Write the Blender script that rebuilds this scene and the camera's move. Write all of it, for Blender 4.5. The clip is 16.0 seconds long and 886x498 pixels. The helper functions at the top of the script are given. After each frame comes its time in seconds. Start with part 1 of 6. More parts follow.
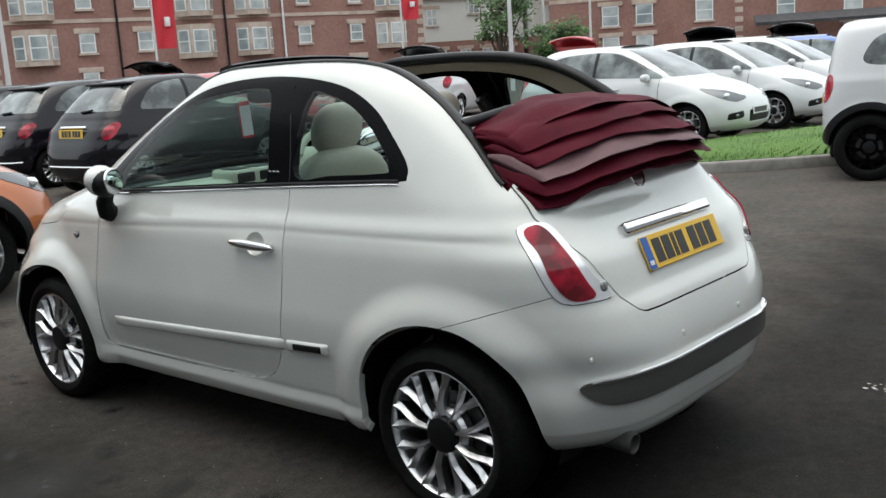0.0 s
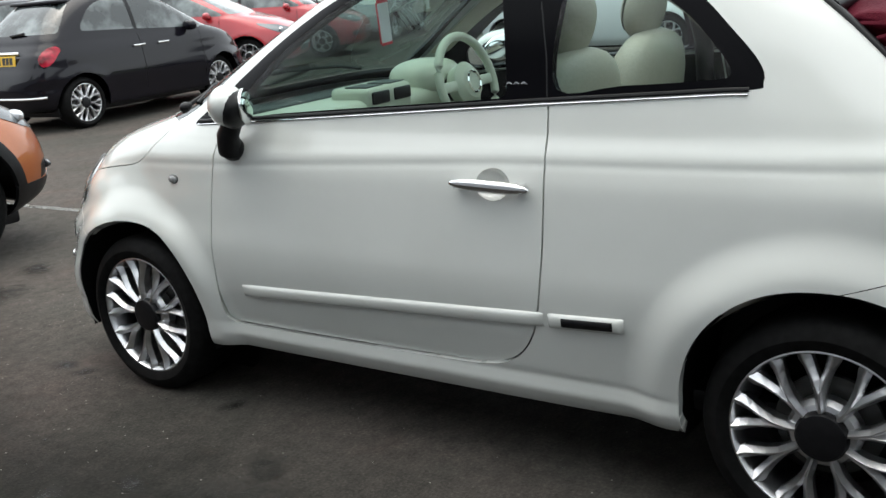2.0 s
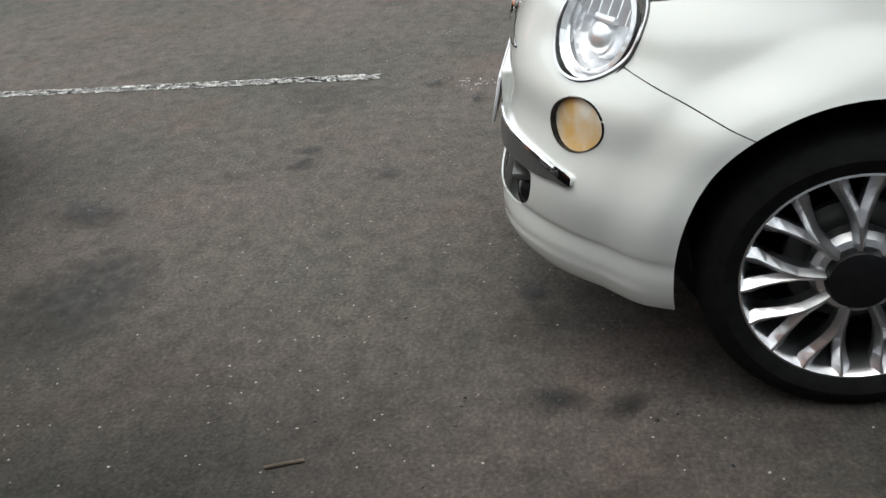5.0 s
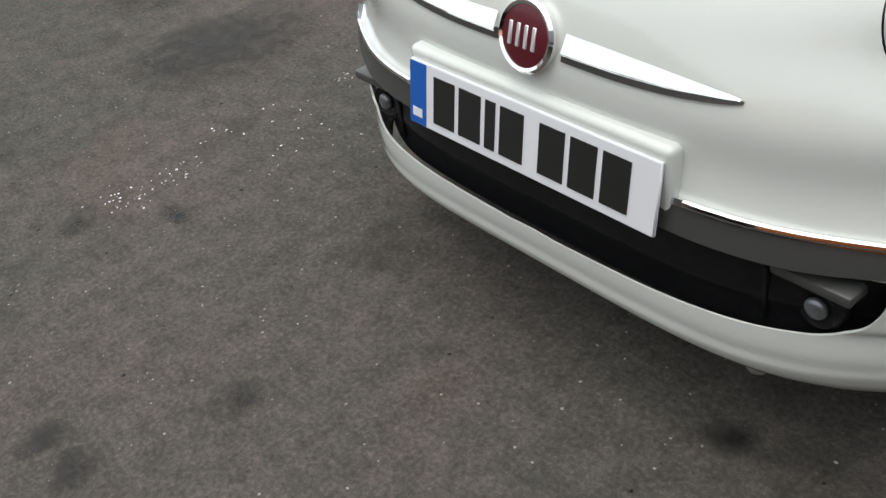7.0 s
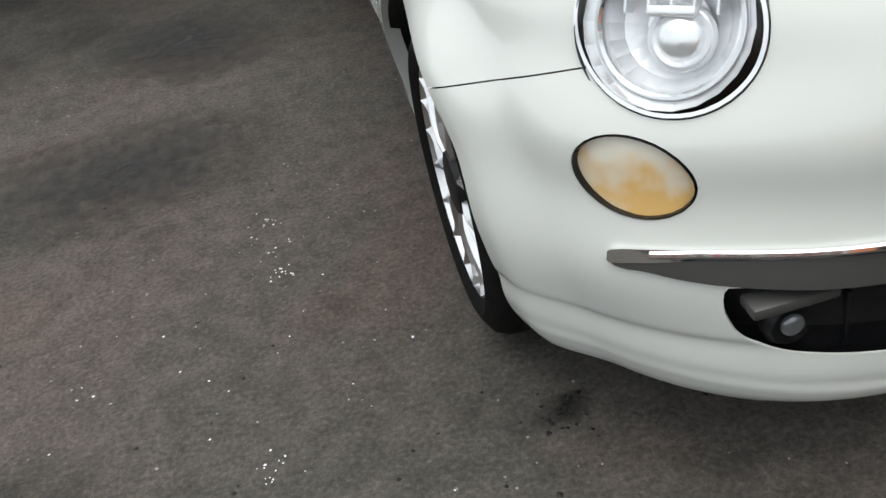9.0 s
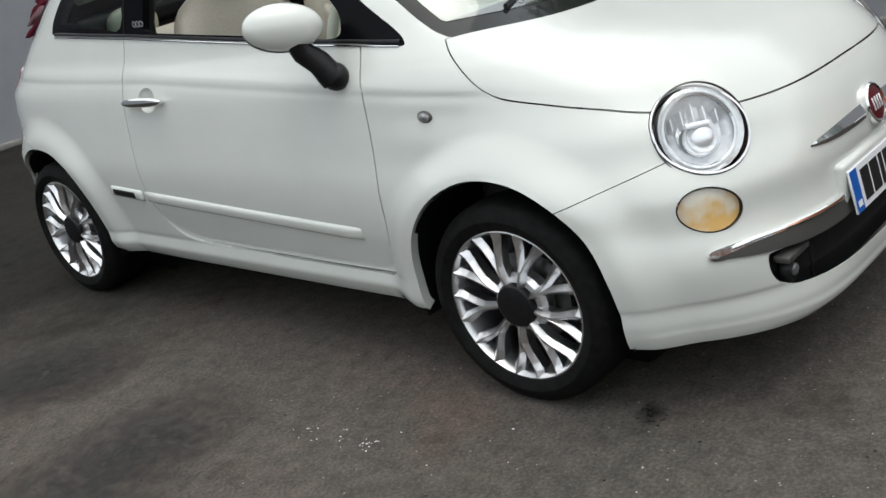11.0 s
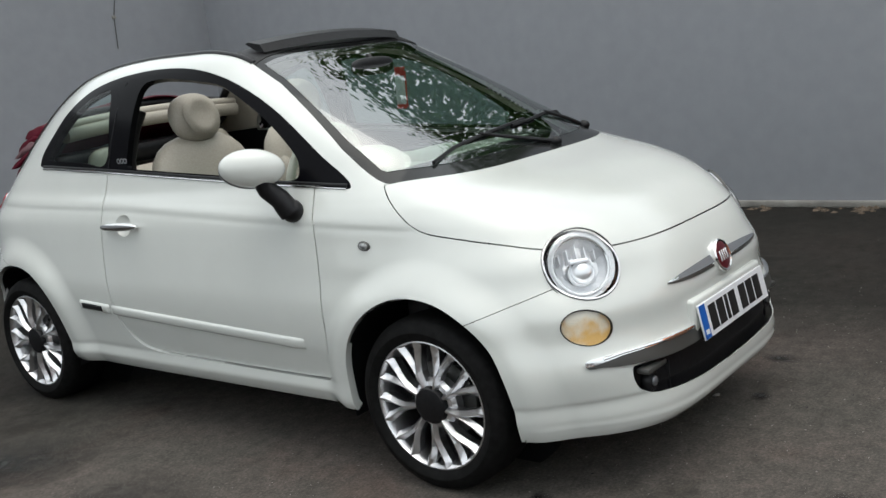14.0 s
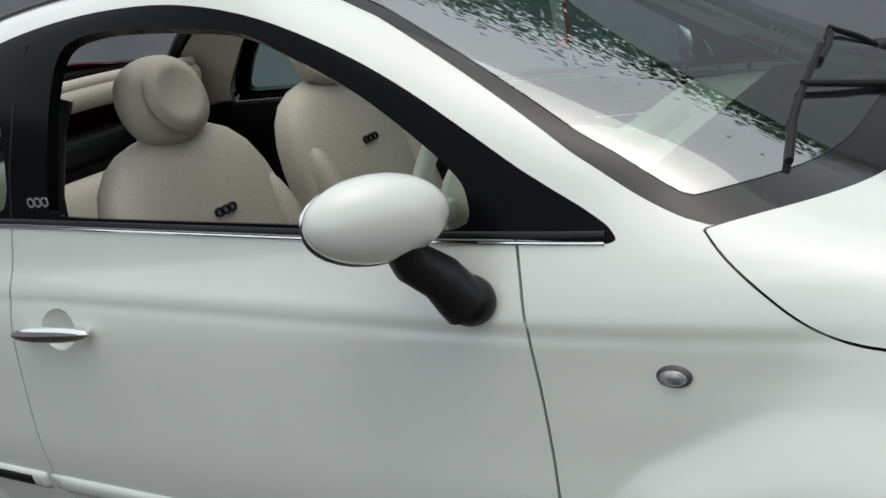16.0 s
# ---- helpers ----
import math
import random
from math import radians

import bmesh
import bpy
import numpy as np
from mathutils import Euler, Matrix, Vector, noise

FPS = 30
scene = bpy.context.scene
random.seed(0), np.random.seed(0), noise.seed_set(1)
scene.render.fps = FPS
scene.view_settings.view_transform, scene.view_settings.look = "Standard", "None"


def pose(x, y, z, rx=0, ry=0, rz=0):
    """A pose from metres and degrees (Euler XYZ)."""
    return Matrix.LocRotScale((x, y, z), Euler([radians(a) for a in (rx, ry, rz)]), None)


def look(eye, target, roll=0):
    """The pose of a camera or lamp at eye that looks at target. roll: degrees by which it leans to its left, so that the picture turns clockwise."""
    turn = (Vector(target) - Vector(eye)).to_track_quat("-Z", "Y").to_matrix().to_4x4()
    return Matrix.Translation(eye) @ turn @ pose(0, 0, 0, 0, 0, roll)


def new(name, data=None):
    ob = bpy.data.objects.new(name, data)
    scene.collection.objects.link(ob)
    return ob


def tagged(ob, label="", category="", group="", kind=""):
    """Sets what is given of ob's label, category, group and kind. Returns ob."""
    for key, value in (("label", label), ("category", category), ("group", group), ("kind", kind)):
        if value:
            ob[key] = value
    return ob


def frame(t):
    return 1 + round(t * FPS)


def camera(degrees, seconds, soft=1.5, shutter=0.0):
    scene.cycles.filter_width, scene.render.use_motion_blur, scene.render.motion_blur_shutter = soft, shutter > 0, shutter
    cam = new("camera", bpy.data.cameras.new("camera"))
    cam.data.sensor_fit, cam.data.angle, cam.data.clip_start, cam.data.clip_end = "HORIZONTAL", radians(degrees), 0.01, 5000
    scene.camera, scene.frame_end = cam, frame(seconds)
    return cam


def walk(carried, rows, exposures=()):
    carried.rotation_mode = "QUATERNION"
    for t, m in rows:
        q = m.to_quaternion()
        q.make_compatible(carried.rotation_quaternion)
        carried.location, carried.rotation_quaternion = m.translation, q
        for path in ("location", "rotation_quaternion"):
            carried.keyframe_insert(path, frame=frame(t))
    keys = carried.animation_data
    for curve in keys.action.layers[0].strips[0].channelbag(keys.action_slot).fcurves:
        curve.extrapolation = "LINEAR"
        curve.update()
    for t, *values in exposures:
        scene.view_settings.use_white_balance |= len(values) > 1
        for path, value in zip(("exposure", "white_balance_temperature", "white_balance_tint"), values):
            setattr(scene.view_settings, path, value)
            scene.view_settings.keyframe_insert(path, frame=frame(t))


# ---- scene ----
cam = camera(47.65, 16.0)
PATH = [
    (0, (-2.989, -4.315, 1.442), (-1.506, -3.025, 1.073), -3.6),
    (0.5, (-2.934, -4.217, 1.427), (-1.464, -2.932, 0.996), -4.4),
    (1, (-2.794, -3.873, 1.404), (-1.335, -2.593, 0.922), -5.6),
    (1.5, (-2.882, -3.369, 1.394), (-1.371, -2.163, 0.885), -5.4),
    (2, (-2.939, -2.841, 1.381), (-1.362, -1.730, 0.851), -4.7),
    (2.5, (-2.891, -2.246, 1.349), (-1.293, -1.193, 0.767), -3.8),
    (3, (-2.913, -1.603, 1.333), (-1.264, -0.675, 0.686), -2.6),
    (3.5, (-2.774, -1.017, 1.351), (-1.123, -0.198, 0.574), -3.3),
    (4, (-2.732, -0.457, 1.305), (-1.037, 0.188, 0.462), -2.1),
    (4.5, (-2.595, 0.025, 1.266), (-0.884, 0.530, 0.360), -3.1),
    (4.7, (-2.515, 0.193, 1.263), (-0.806, 0.653, 0.332), -4.4),
    (6.8, (-1.168, 1.527, 1.261), (0.235, 0.709, 0.093), -9.9),
    (7, (-0.968, 1.544, 1.245), (0.350, 0.647, 0.039), -10.4),
    (7.5, (-0.461, 1.588, 1.249), (0.573, 0.488, -0.062), -10.1),
    (8, (0.045, 1.671, 1.244), (0.713, 0.316, -0.067), -9.9),
    (8.5, (0.551, 1.618, 1.211), (0.804, 0.064, -0.021), -9.1),
    (9, (0.970, 1.521, 1.218), (0.788, -0.104, 0.066), -11.7),
    (9.5, (1.369, 1.409, 1.256), (0.737, -0.198, 0.247), -13.5),
    (9.7, (1.536, 1.359, 1.278), (0.748, -0.228, 0.349), -14.6),
    (11.8, (2.961, 1.916, 1.377), (1.491, 0.686, 0.804), -8.4),
    (12, (3.011, 2.002, 1.371), (1.523, 0.771, 0.848), -7.9),
    (12.5, (3.079, 2.120, 1.397), (1.566, 0.879, 0.981), -7.4),
    (13, (3.080, 2.123, 1.400), (1.562, 0.872, 1.035), -7.2),
    (13.5, (3.082, 2.117, 1.396), (1.567, 0.866, 1.020), -7.2),
    (14, (3.010, 1.987, 1.388), (1.493, 0.746, 0.989), -7.0),
    (14.5, (2.791, 1.669, 1.403), (1.276, 0.438, 0.969), -7.4),
    (15, (2.532, 1.193, 1.390), (0.989, 0.001, 0.948), -7.9),
    (15.5, (2.245, 0.719, 1.407), (0.673, -0.417, 0.917), -9.5),
    (16, (1.920, 0.267, 1.394), (0.324, -0.804, 0.840), -12.0),
]
walk(cam, [(t, look(eye, target, roll)) for t, eye, target, roll in PATH], [(t, e, 6400, 6) for t, e in ((0, 0.90), (1, 1.05), (2, 1.25), (3, 1.34), (4.5, 1.25), (7, 0.88), (8.5, 0.88), (9.5, 0.76), (12.5, 0.75), (14, 0.74), (15.5, 0.56), (16, 0.45))])

# ---- world, sun and exposure ----
world = bpy.data.worlds.new("sky")
scene.world = world
world.use_nodes = True
wn = world.node_tree.nodes
sky = wn.new("ShaderNodeTexSky")
sky.sky_type = "NISHITA"
sky.sun_disc = False
sky.sun_elevation, sky.sun_rotation = radians(80), radians(10)
sky.air_density, sky.dust_density, sky.ozone_density = 0.6, 6.0, 1.0
wn["Background"].inputs["Strength"].default_value = 0.15
# an even veil of cloud in front of the blue
veil = wn.new("ShaderNodeMix")
veil.data_type = "RGBA"
veil.inputs[0].default_value = 0.75
veil.inputs[7].default_value = (5.7, 5.85, 5.9, 1)
world.node_tree.links.new(sky.outputs[0], veil.inputs[6])
world.node_tree.links.new(veil.outputs[2], wn["Background"].inputs[0])
sun = new("sun", bpy.data.lights.new("sun", "SUN"))
sun.data.energy, sun.data.angle = 0.45, radians(60)
sun.data.color = (1.0, 0.96, 0.9)
sun.matrix_basis = look((0.3, 1.8, 12), (0, 0, 0))

# ---- materials ----
def mat(name, color, rough=0.5, metal=0.0, spec=0.5, coat=0.0):
    m = bpy.data.materials.new(name)
    m.use_nodes = True
    b = m.node_tree.nodes["Principled BSDF"]
    b.inputs["Base Color"].default_value = (*color, 1)
    b.inputs["Roughness"].default_value = rough
    b.inputs["Metallic"].default_value = metal
    b.inputs["Specular IOR Level"].default_value = spec
    b.inputs["Coat Weight"].default_value = coat
    b.inputs["Coat Roughness"].default_value = 0.03
    return m


def grain(m, scale, a, b, detail=6.0, bump=0.0, lo=0.35, hi=0.65, scale2=None, rough=None):
    """Colour between a and b by noise at one or two sizes, in world metres, with fine relief."""
    nt = m.node_tree
    bs = nt.nodes["Principled BSDF"]
    geo = nt.nodes.new("ShaderNodeNewGeometry")
    n1 = nt.nodes.new("ShaderNodeTexNoise")
    n1.inputs["Scale"].default_value, n1.inputs["Detail"].default_value = scale, detail
    nt.links.new(geo.outputs["Position"], n1.inputs["Vector"])
    fac = n1.outputs["Fac"]
    if scale2:
        n2 = nt.nodes.new("ShaderNodeTexNoise")
        n2.inputs["Scale"].default_value, n2.inputs["Detail"].default_value = scale2, 4.0
        nt.links.new(geo.outputs["Position"], n2.inputs["Vector"])
        mix = nt.nodes.new("ShaderNodeMath")
        mix.operation = "ADD"
        half = nt.nodes.new("ShaderNodeMath")
        half.operation = "MULTIPLY"
        half.inputs[1].default_value = 0.5
        nt.links.new(fac, mix.inputs[0])
        nt.links.new(n2.outputs["Fac"], mix.inputs[1])
        nt.links.new(mix.outputs[0], half.inputs[0])
        fac = half.outputs[0]
    ramp = nt.nodes.new("ShaderNodeValToRGB")
    ramp.color_ramp.elements[0].position, ramp.color_ramp.elements[1].position = lo, hi
    ramp.color_ramp.elements[0].color, ramp.color_ramp.elements[1].color = (*a, 1), (*b, 1)
    nt.links.new(fac, ramp.inputs[0])
    nt.links.new(ramp.outputs[0], bs.inputs["Base Color"])
    if rough:
        mr = nt.nodes.new("ShaderNodeMapRange")
        mr.inputs[3].default_value, mr.inputs[4].default_value = rough
        nt.links.new(fac, mr.inputs[0])
        nt.links.new(mr.outputs[0], bs.inputs["Roughness"])
    if bump:
        bp = nt.nodes.new("ShaderNodeBump")
        bp.inputs["Strength"].default_value, bp.inputs["Distance"].default_value = bump, 0.005
        nt.links.new(n1.outputs["Fac"], bp.inputs["Height"])
        nt.links.new(bp.outputs[0], bs.inputs["Normal"])
    return m


def glass(name, tint, see=0.85, ior=1.85):
    """A thin pane: clear tinted view with a mirror coat by Fresnel."""
    m = bpy.data.materials.new(name)
    m.use_nodes = True
    nt = m.node_tree
    nt.nodes.clear()
    out = nt.nodes.new("ShaderNodeOutputMaterial")
    tr = nt.nodes.new("ShaderNodeBsdfTransparent")
    tr.inputs[0].default_value = (*[c * see for c in tint], 1)
    gl = nt.nodes.new("ShaderNodeBsdfGlossy")
    gl.inputs["Roughness"].default_value = 0.015
    # Schlick's gloss, alike from both sides of the thin pane
    f0 = ((ior - 1) / (ior + 1)) ** 2
    lw = nt.nodes.new("ShaderNodeLayerWeight")
    lw.inputs[0].default_value = 0.5
    po = nt.nodes.new("ShaderNodeMath")
    po.operation = "POWER"
    po.inputs[1].default_value = 5.0
    nt.links.new(lw.outputs["Facing"], po.inputs[0])
    fr = nt.nodes.new("ShaderNodeMath")
    fr.operation = "MULTIPLY_ADD"
    fr.inputs[1].default_value, fr.inputs[2].default_value = 1 - f0, f0
    nt.links.new(po.outputs[0], fr.inputs[0])
    mx = nt.nodes.new("ShaderNodeMixShader")
    nt.links.new(fr.outputs[0], mx.inputs[0])
    nt.links.new(tr.outputs[0], mx.inputs[1])
    nt.links.new(gl.outputs[0], mx.inputs[2])
    nt.links.new(mx.outputs[0], out.inputs[0])
    return m


WHITE = grain(mat("pearl_white_paint", (0.64, 0.66, 0.63), 0.24, 0, 0.45, 1.0), 3.0, (0.615, 0.635, 0.605), (0.645, 0.665, 0.635))
BLACK = grain(mat("black_plastic", (0.006, 0.006, 0.007), 0.42, 0, 0.3), 60.0, (0.004, 0.004, 0.005), (0.008, 0.008, 0.009), bump=0.1)
FRIT = mat("black_enamelled_glass", (0.012, 0.013, 0.013), 0.08, 0, 0.4)
GLOSSBLACK = mat("gloss_black_trim", (0.003, 0.003, 0.004), 0.15, 0, 0.06)
RUBBER = grain(mat("tyre_rubber", (0.005, 0.005, 0.005), 0.65, 0, 0.12), 45.0, (0.0035, 0.0035, 0.0035), (0.008, 0.008, 0.008), bump=0.2)
CHROME = mat("chrome", (0.86, 0.86, 0.86), 0.08, 1.0)
ALLOY = grain(mat("silver_alloy", (0.78, 0.78, 0.79), 0.30, 1.0), 25.0, (0.68, 0.68, 0.69), (0.78, 0.78, 0.79))
DARKGREY = mat("dark_grey_trim", (0.055, 0.055, 0.052), 0.33, 0.0, 0.5)
CREAM = grain(mat("cream_leather", (0.50, 0.46, 0.38), 0.5), 140.0, (0.36, 0.33, 0.275), (0.40, 0.37, 0.31), bump=0.04)
IVORY = mat("ivory_dash_plastic", (0.55, 0.57, 0.48), 0.35)
CLOTH = grain(mat("burgundy_canvas", (0.10, 0.008, 0.016), 0.6, 0, 0.08), 220.0, (0.050, 0.003, 0.009), (0.095, 0.005, 0.016), bump=0.35, scale2=7.0)
# canvas with its sheen put into a greyer base colour, for one fold
CLOTHSHEEN = grain(mat("canvas_sheen", (0.10, 0.07, 0.075), 0.6), 200.0, (0.095, 0.040, 0.048), (0.13, 0.062, 0.070), bump=0.3)
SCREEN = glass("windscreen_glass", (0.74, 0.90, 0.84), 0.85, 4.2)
TINT = glass("side_glass", (0.72, 0.90, 0.86), 0.85, 1.35)
LENS = glass("lamp_lens", (0.97, 0.98, 0.98), 0.97, 1.45)
REDLENS = grain(mat("red_lamp_lens", (0.42, 0.008, 0.03), 0.12, 0, 0.3, 0.4), 9.0, (0.11, 0.003, 0.008), (0.46, 0.010, 0.035), lo=0.38, hi=0.60)
AMBER = grain(mat("amber_indicator", (0.75, 0.42, 0.12), 0.25), 15.0, (0.80, 0.50, 0.18), (0.84, 0.78, 0.66), lo=0.38, hi=0.62)
REFLECTOR = mat("faceted_reflector", (0.86, 0.87, 0.89), 0.22, 0.65)
REPEATER = grain(mat("smoky_clear_lens", (0.30, 0.31, 0.31), 0.12, 0.3, 0.6, 1.0), 90.0, (0.16, 0.17, 0.17), (0.42, 0.43, 0.43))
STRIPGREY = mat("mid_grey_trim", (0.075, 0.075, 0.072), 0.28)
SILVER = mat("bright_reflector", (0.88, 0.89, 0.91), 0.22, 0.55)
PLATE_W = mat("white_plate", (0.72, 0.73, 0.76), 0.3)
PLATE_Y = mat("yellow_plate", (0.75, 0.46, 0.03), 0.35)
PLATE_B = mat("blue_plate_band", (0.01, 0.10, 0.42), 0.35)
INK = mat("plate_black", (0.012, 0.012, 0.012), 0.4)
BADGERED = mat("dark_red_enamel", (0.085, 0.006, 0.012), 0.3, 0.0, 0.4, 0.2)
MIRROR = mat("mirror_glass", (0.85, 0.87, 0.87), 0.02, 1.0)


def asphalt():
    m = mat("asphalt", (0.06, 0.057, 0.053), 0.9, 0, 0.09)
    nt = m.node_tree
    bs = nt.nodes["Principled BSDF"]
    geo = nt.nodes.new("ShaderNodeNewGeometry")

    def noise_node(scale, detail=5.0, rough=0.6):
        n = nt.nodes.new("ShaderNodeTexNoise")
        n.inputs["Scale"].default_value, n.inputs["Detail"].default_value, n.inputs["Roughness"].default_value = scale, detail, rough
        nt.links.new(geo.outputs["Position"], n.inputs["Vector"])
        return n.outputs["Fac"]

    def ramp(fac, *stops):
        r = nt.nodes.new("ShaderNodeValToRGB")
        r.color_ramp.elements.remove(r.color_ramp.elements[0])
        for i, (p, c) in enumerate(stops):
            e = r.color_ramp.elements[0] if i == 0 else r.color_ramp.elements.new(p)
            e.position, e.color = p, (*c, 1)
        nt.links.new(fac, r.inputs[0])
        return r.outputs[0]

    def blend(kind, fac, a, b):
        x = nt.nodes.new("ShaderNodeMix")
        x.data_type, x.blend_type = "RGBA", kind
        x.inputs[0].default_value = fac
        nt.links.new(a, x.inputs[6])
        nt.links.new(b, x.inputs[7])
        return x.outputs[2]

    base = ramp(noise_node(0.9, 6.0), (0.3, (0.064, 0.063, 0.056)), (0.45, (0.078, 0.072, 0.065)), (0.58, (0.088, 0.077, 0.070)), (0.75, (0.098, 0.082, 0.075)))
    fine = ramp(noise_node(95.0, 3.0, 0.75), (0.30, (0.66, 0.66, 0.66)), (0.48, (0.94, 0.94, 0.94)), (0.62, (1.22, 1.21, 1.2)), (0.74, (1.8, 1.8, 1.75)))
    mid = ramp(noise_node(16.0, 6.0, 0.75), (0.3, (0.66, 0.67, 0.66)), (0.48, (0.94, 0.95, 0.94)), (0.66, (1.24, 1.22, 1.20)))
    stain = ramp(noise_node(2.3, 4.0), (0.34, (0.68, 0.67, 0.65)), (0.42, (1.0, 1.0, 1.0)))
    red = ramp(noise_node(1.6, 3.0), (0.56, (1.0, 1.0, 1.0)), (0.68, (1.10, 1.01, 0.99)))
    c = blend("MULTIPLY", 1.0, blend("MULTIPLY", 1.0, base, fine), mid)
    c = blend("MULTIPLY", 1.0, blend("MULTIPLY", 0.85, c, stain), red)
    # shade beside both walls, put into the colour: asphalt darkened with a ragged edge
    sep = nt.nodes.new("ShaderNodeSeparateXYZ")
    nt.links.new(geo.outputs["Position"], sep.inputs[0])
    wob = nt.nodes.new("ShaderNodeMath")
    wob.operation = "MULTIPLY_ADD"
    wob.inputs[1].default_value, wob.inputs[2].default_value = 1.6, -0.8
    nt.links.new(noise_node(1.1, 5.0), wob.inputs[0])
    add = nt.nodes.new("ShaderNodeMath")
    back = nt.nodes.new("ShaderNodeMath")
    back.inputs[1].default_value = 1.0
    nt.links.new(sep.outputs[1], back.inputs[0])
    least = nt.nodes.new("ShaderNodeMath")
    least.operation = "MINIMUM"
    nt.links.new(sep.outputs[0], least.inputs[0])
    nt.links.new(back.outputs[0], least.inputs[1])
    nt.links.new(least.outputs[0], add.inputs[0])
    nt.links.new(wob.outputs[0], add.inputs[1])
    wall_shade = nt.nodes.new("ShaderNodeMapRange")
    wall_shade.inputs[1].default_value, wall_shade.inputs[2].default_value = -1.5, -0.3
    nt.links.new(add.outputs[0], wall_shade.inputs[0])
    c = blend("MULTIPLY", 1.0, c, ramp(wall_shade.outputs[0], (0.0, (0.27, 0.28, 0.28)), (1.0, (1.0, 1.0, 1.0))))
    nt.links.new(c, bs.inputs["Base Color"])
    mr = nt.nodes.new("ShaderNodeMapRange")
    mr.inputs[1].default_value, mr.inputs[2].default_value = 0.35, 0.6
    mr.inputs[3].default_value, mr.inputs[4].default_value = 0.75, 0.95
    nt.links.new(noise_node(2.3, 4.0), mr.inputs[0])
    nt.links.new(mr.outputs[0], bs.inputs["Roughness"])
    bp = nt.nodes.new("ShaderNodeBump")
    bp.inputs["Strength"].default_value, bp.inputs["Distance"].default_value = 0.25, 0.006
    nt.links.new(noise_node(95.0, 3.0, 0.75), bp.inputs["Height"])
    nt.links.new(bp.outputs[0], bs.inputs["Normal"])
    return m


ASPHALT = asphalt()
GREY = grain(mat("grey_wall_paint", (0.2, 0.21, 0.225), 0.55), 0.45, (0.255, 0.265, 0.285), (0.29, 0.30, 0.32), scale2=9.0, bump=0.05)
LINEPAINT = grain(mat("worn_white_line", (0.5, 0.5, 0.48), 0.8), 18.0, (0.34, 0.34, 0.33), (0.60, 0.60, 0.58), detail=8.0, lo=0.40, hi=0.60)
BRICK = grain(mat("brick", (0.22, 0.09, 0.06), 0.9), 6.0, (0.23, 0.118, 0.095), (0.33, 0.185, 0.152), scale2=0.6)
STONE = grain(mat("sandstone_trim", (0.42, 0.32, 0.25), 0.85), 2.0, (0.42, 0.33, 0.27), (0.55, 0.45, 0.38))
UPVC = mat("white_window_frame", (0.72, 0.74, 0.74), 0.4)
PANE = grain(mat("window_pane", (0.40, 0.44, 0.44), 0.08, 0, 0.5), 0.7, (0.22, 0.26, 0.27), (0.55, 0.57, 0.56))
# reflected sky is painted into these opaque panes as uneven lighter patches
CARPANE = grain(mat("car_window", (0.085, 0.105, 0.105), 0.05, 0, 0.6, 0.5), 2.6, (0.02, 0.026, 0.026), (0.20, 0.23, 0.23), lo=0.40, hi=0.62)
FARLAMP = mat("far_headlamp", (0.16, 0.17, 0.18), 0.15, 0.5)
SLATE = grain(mat("roof_slate", (0.06, 0.06, 0.065), 0.7), 3.0, (0.045, 0.045, 0.05), (0.08, 0.08, 0.085))
RENDERED = mat("white_render", (0.68, 0.68, 0.64), 0.8)
GRASS = grain(mat("grass", (0.07, 0.14, 0.03), 0.9), 30.0, (0.045, 0.105, 0.014), (0.105, 0.20, 0.032), scale2=2.0)
KERB = grain(mat("concrete_kerb", (0.25, 0.24, 0.22), 0.85), 8.0, (0.20, 0.19, 0.175), (0.29, 0.28, 0.255))
FLAGRED = mat("red_flag_cloth", (0.55, 0.02, 0.035), 0.6)
POLE = mat("pale_pole", (0.55, 0.55, 0.55), 0.4)
BARK = grain(mat("bark", (0.09, 0.07, 0.05), 0.9), 14.0, (0.06, 0.045, 0.03), (0.12, 0.09, 0.065), bump=0.5)
LEAF = grain(mat("leaves", (0.05, 0.09, 0.025), 0.6), 1.5, (0.025, 0.065, 0.012), (0.07, 0.15, 0.03))
ORANGE = grain(mat("copper_orange_paint", (0.42, 0.11, 0.02), 0.3, 0.35, 0.5, 1.0), 300.0, (0.36, 0.09, 0.015), (0.47, 0.13, 0.025))
NAVY = mat("dark_grey_paint", (0.007, 0.0065, 0.010), 0.12, 0.0, 0.35, 0.0)
CHERRY = mat("red_paint", (0.36, 0.010, 0.018), 0.3, 0.1, 0.5, 1.0)
BLUEPAINT = mat("blue_paint", (0.03, 0.11, 0.40), 0.3, 0.1, 0.5, 1.0)
FARWHITE = mat("white_paint", (0.60, 0.61, 0.62), 0.3, 0, 0.5, 0.8)


# ---- mesh tools ----
def mesh_object(name, verts, faces, material, parent=None, label="", smooth=True):
    me = bpy.data.meshes.new(name)
    me.from_pydata([tuple(map(float, v)) for v in verts], [], [tuple(map(int, q)) for q in faces])
    if smooth:
        me.shade_smooth()
    me.materials.append(material)
    return link(name, me, parent, label)


def link(name, me, parent=None, label=""):
    ob = new(name, me)
    if parent:
        ob.parent = parent
    if label:
        ob["label"] = label
    return ob


def part(name, bm, material, parent, label="", smooth=True):
    me = bpy.data.meshes.new(name)
    bm.to_mesh(me)
    bm.free()
    if smooth:
        me.shade_smooth()
        me.set_sharp_from_angle(angle=radians(38))
    me.materials.append(material)
    return link(name, me, parent, label)


def thing(name, label, category, group="", m=None, kind=""):
    ob = tagged(new(name), label, category, group, kind)
    if m is not None:
        ob.matrix_basis = m
    return ob


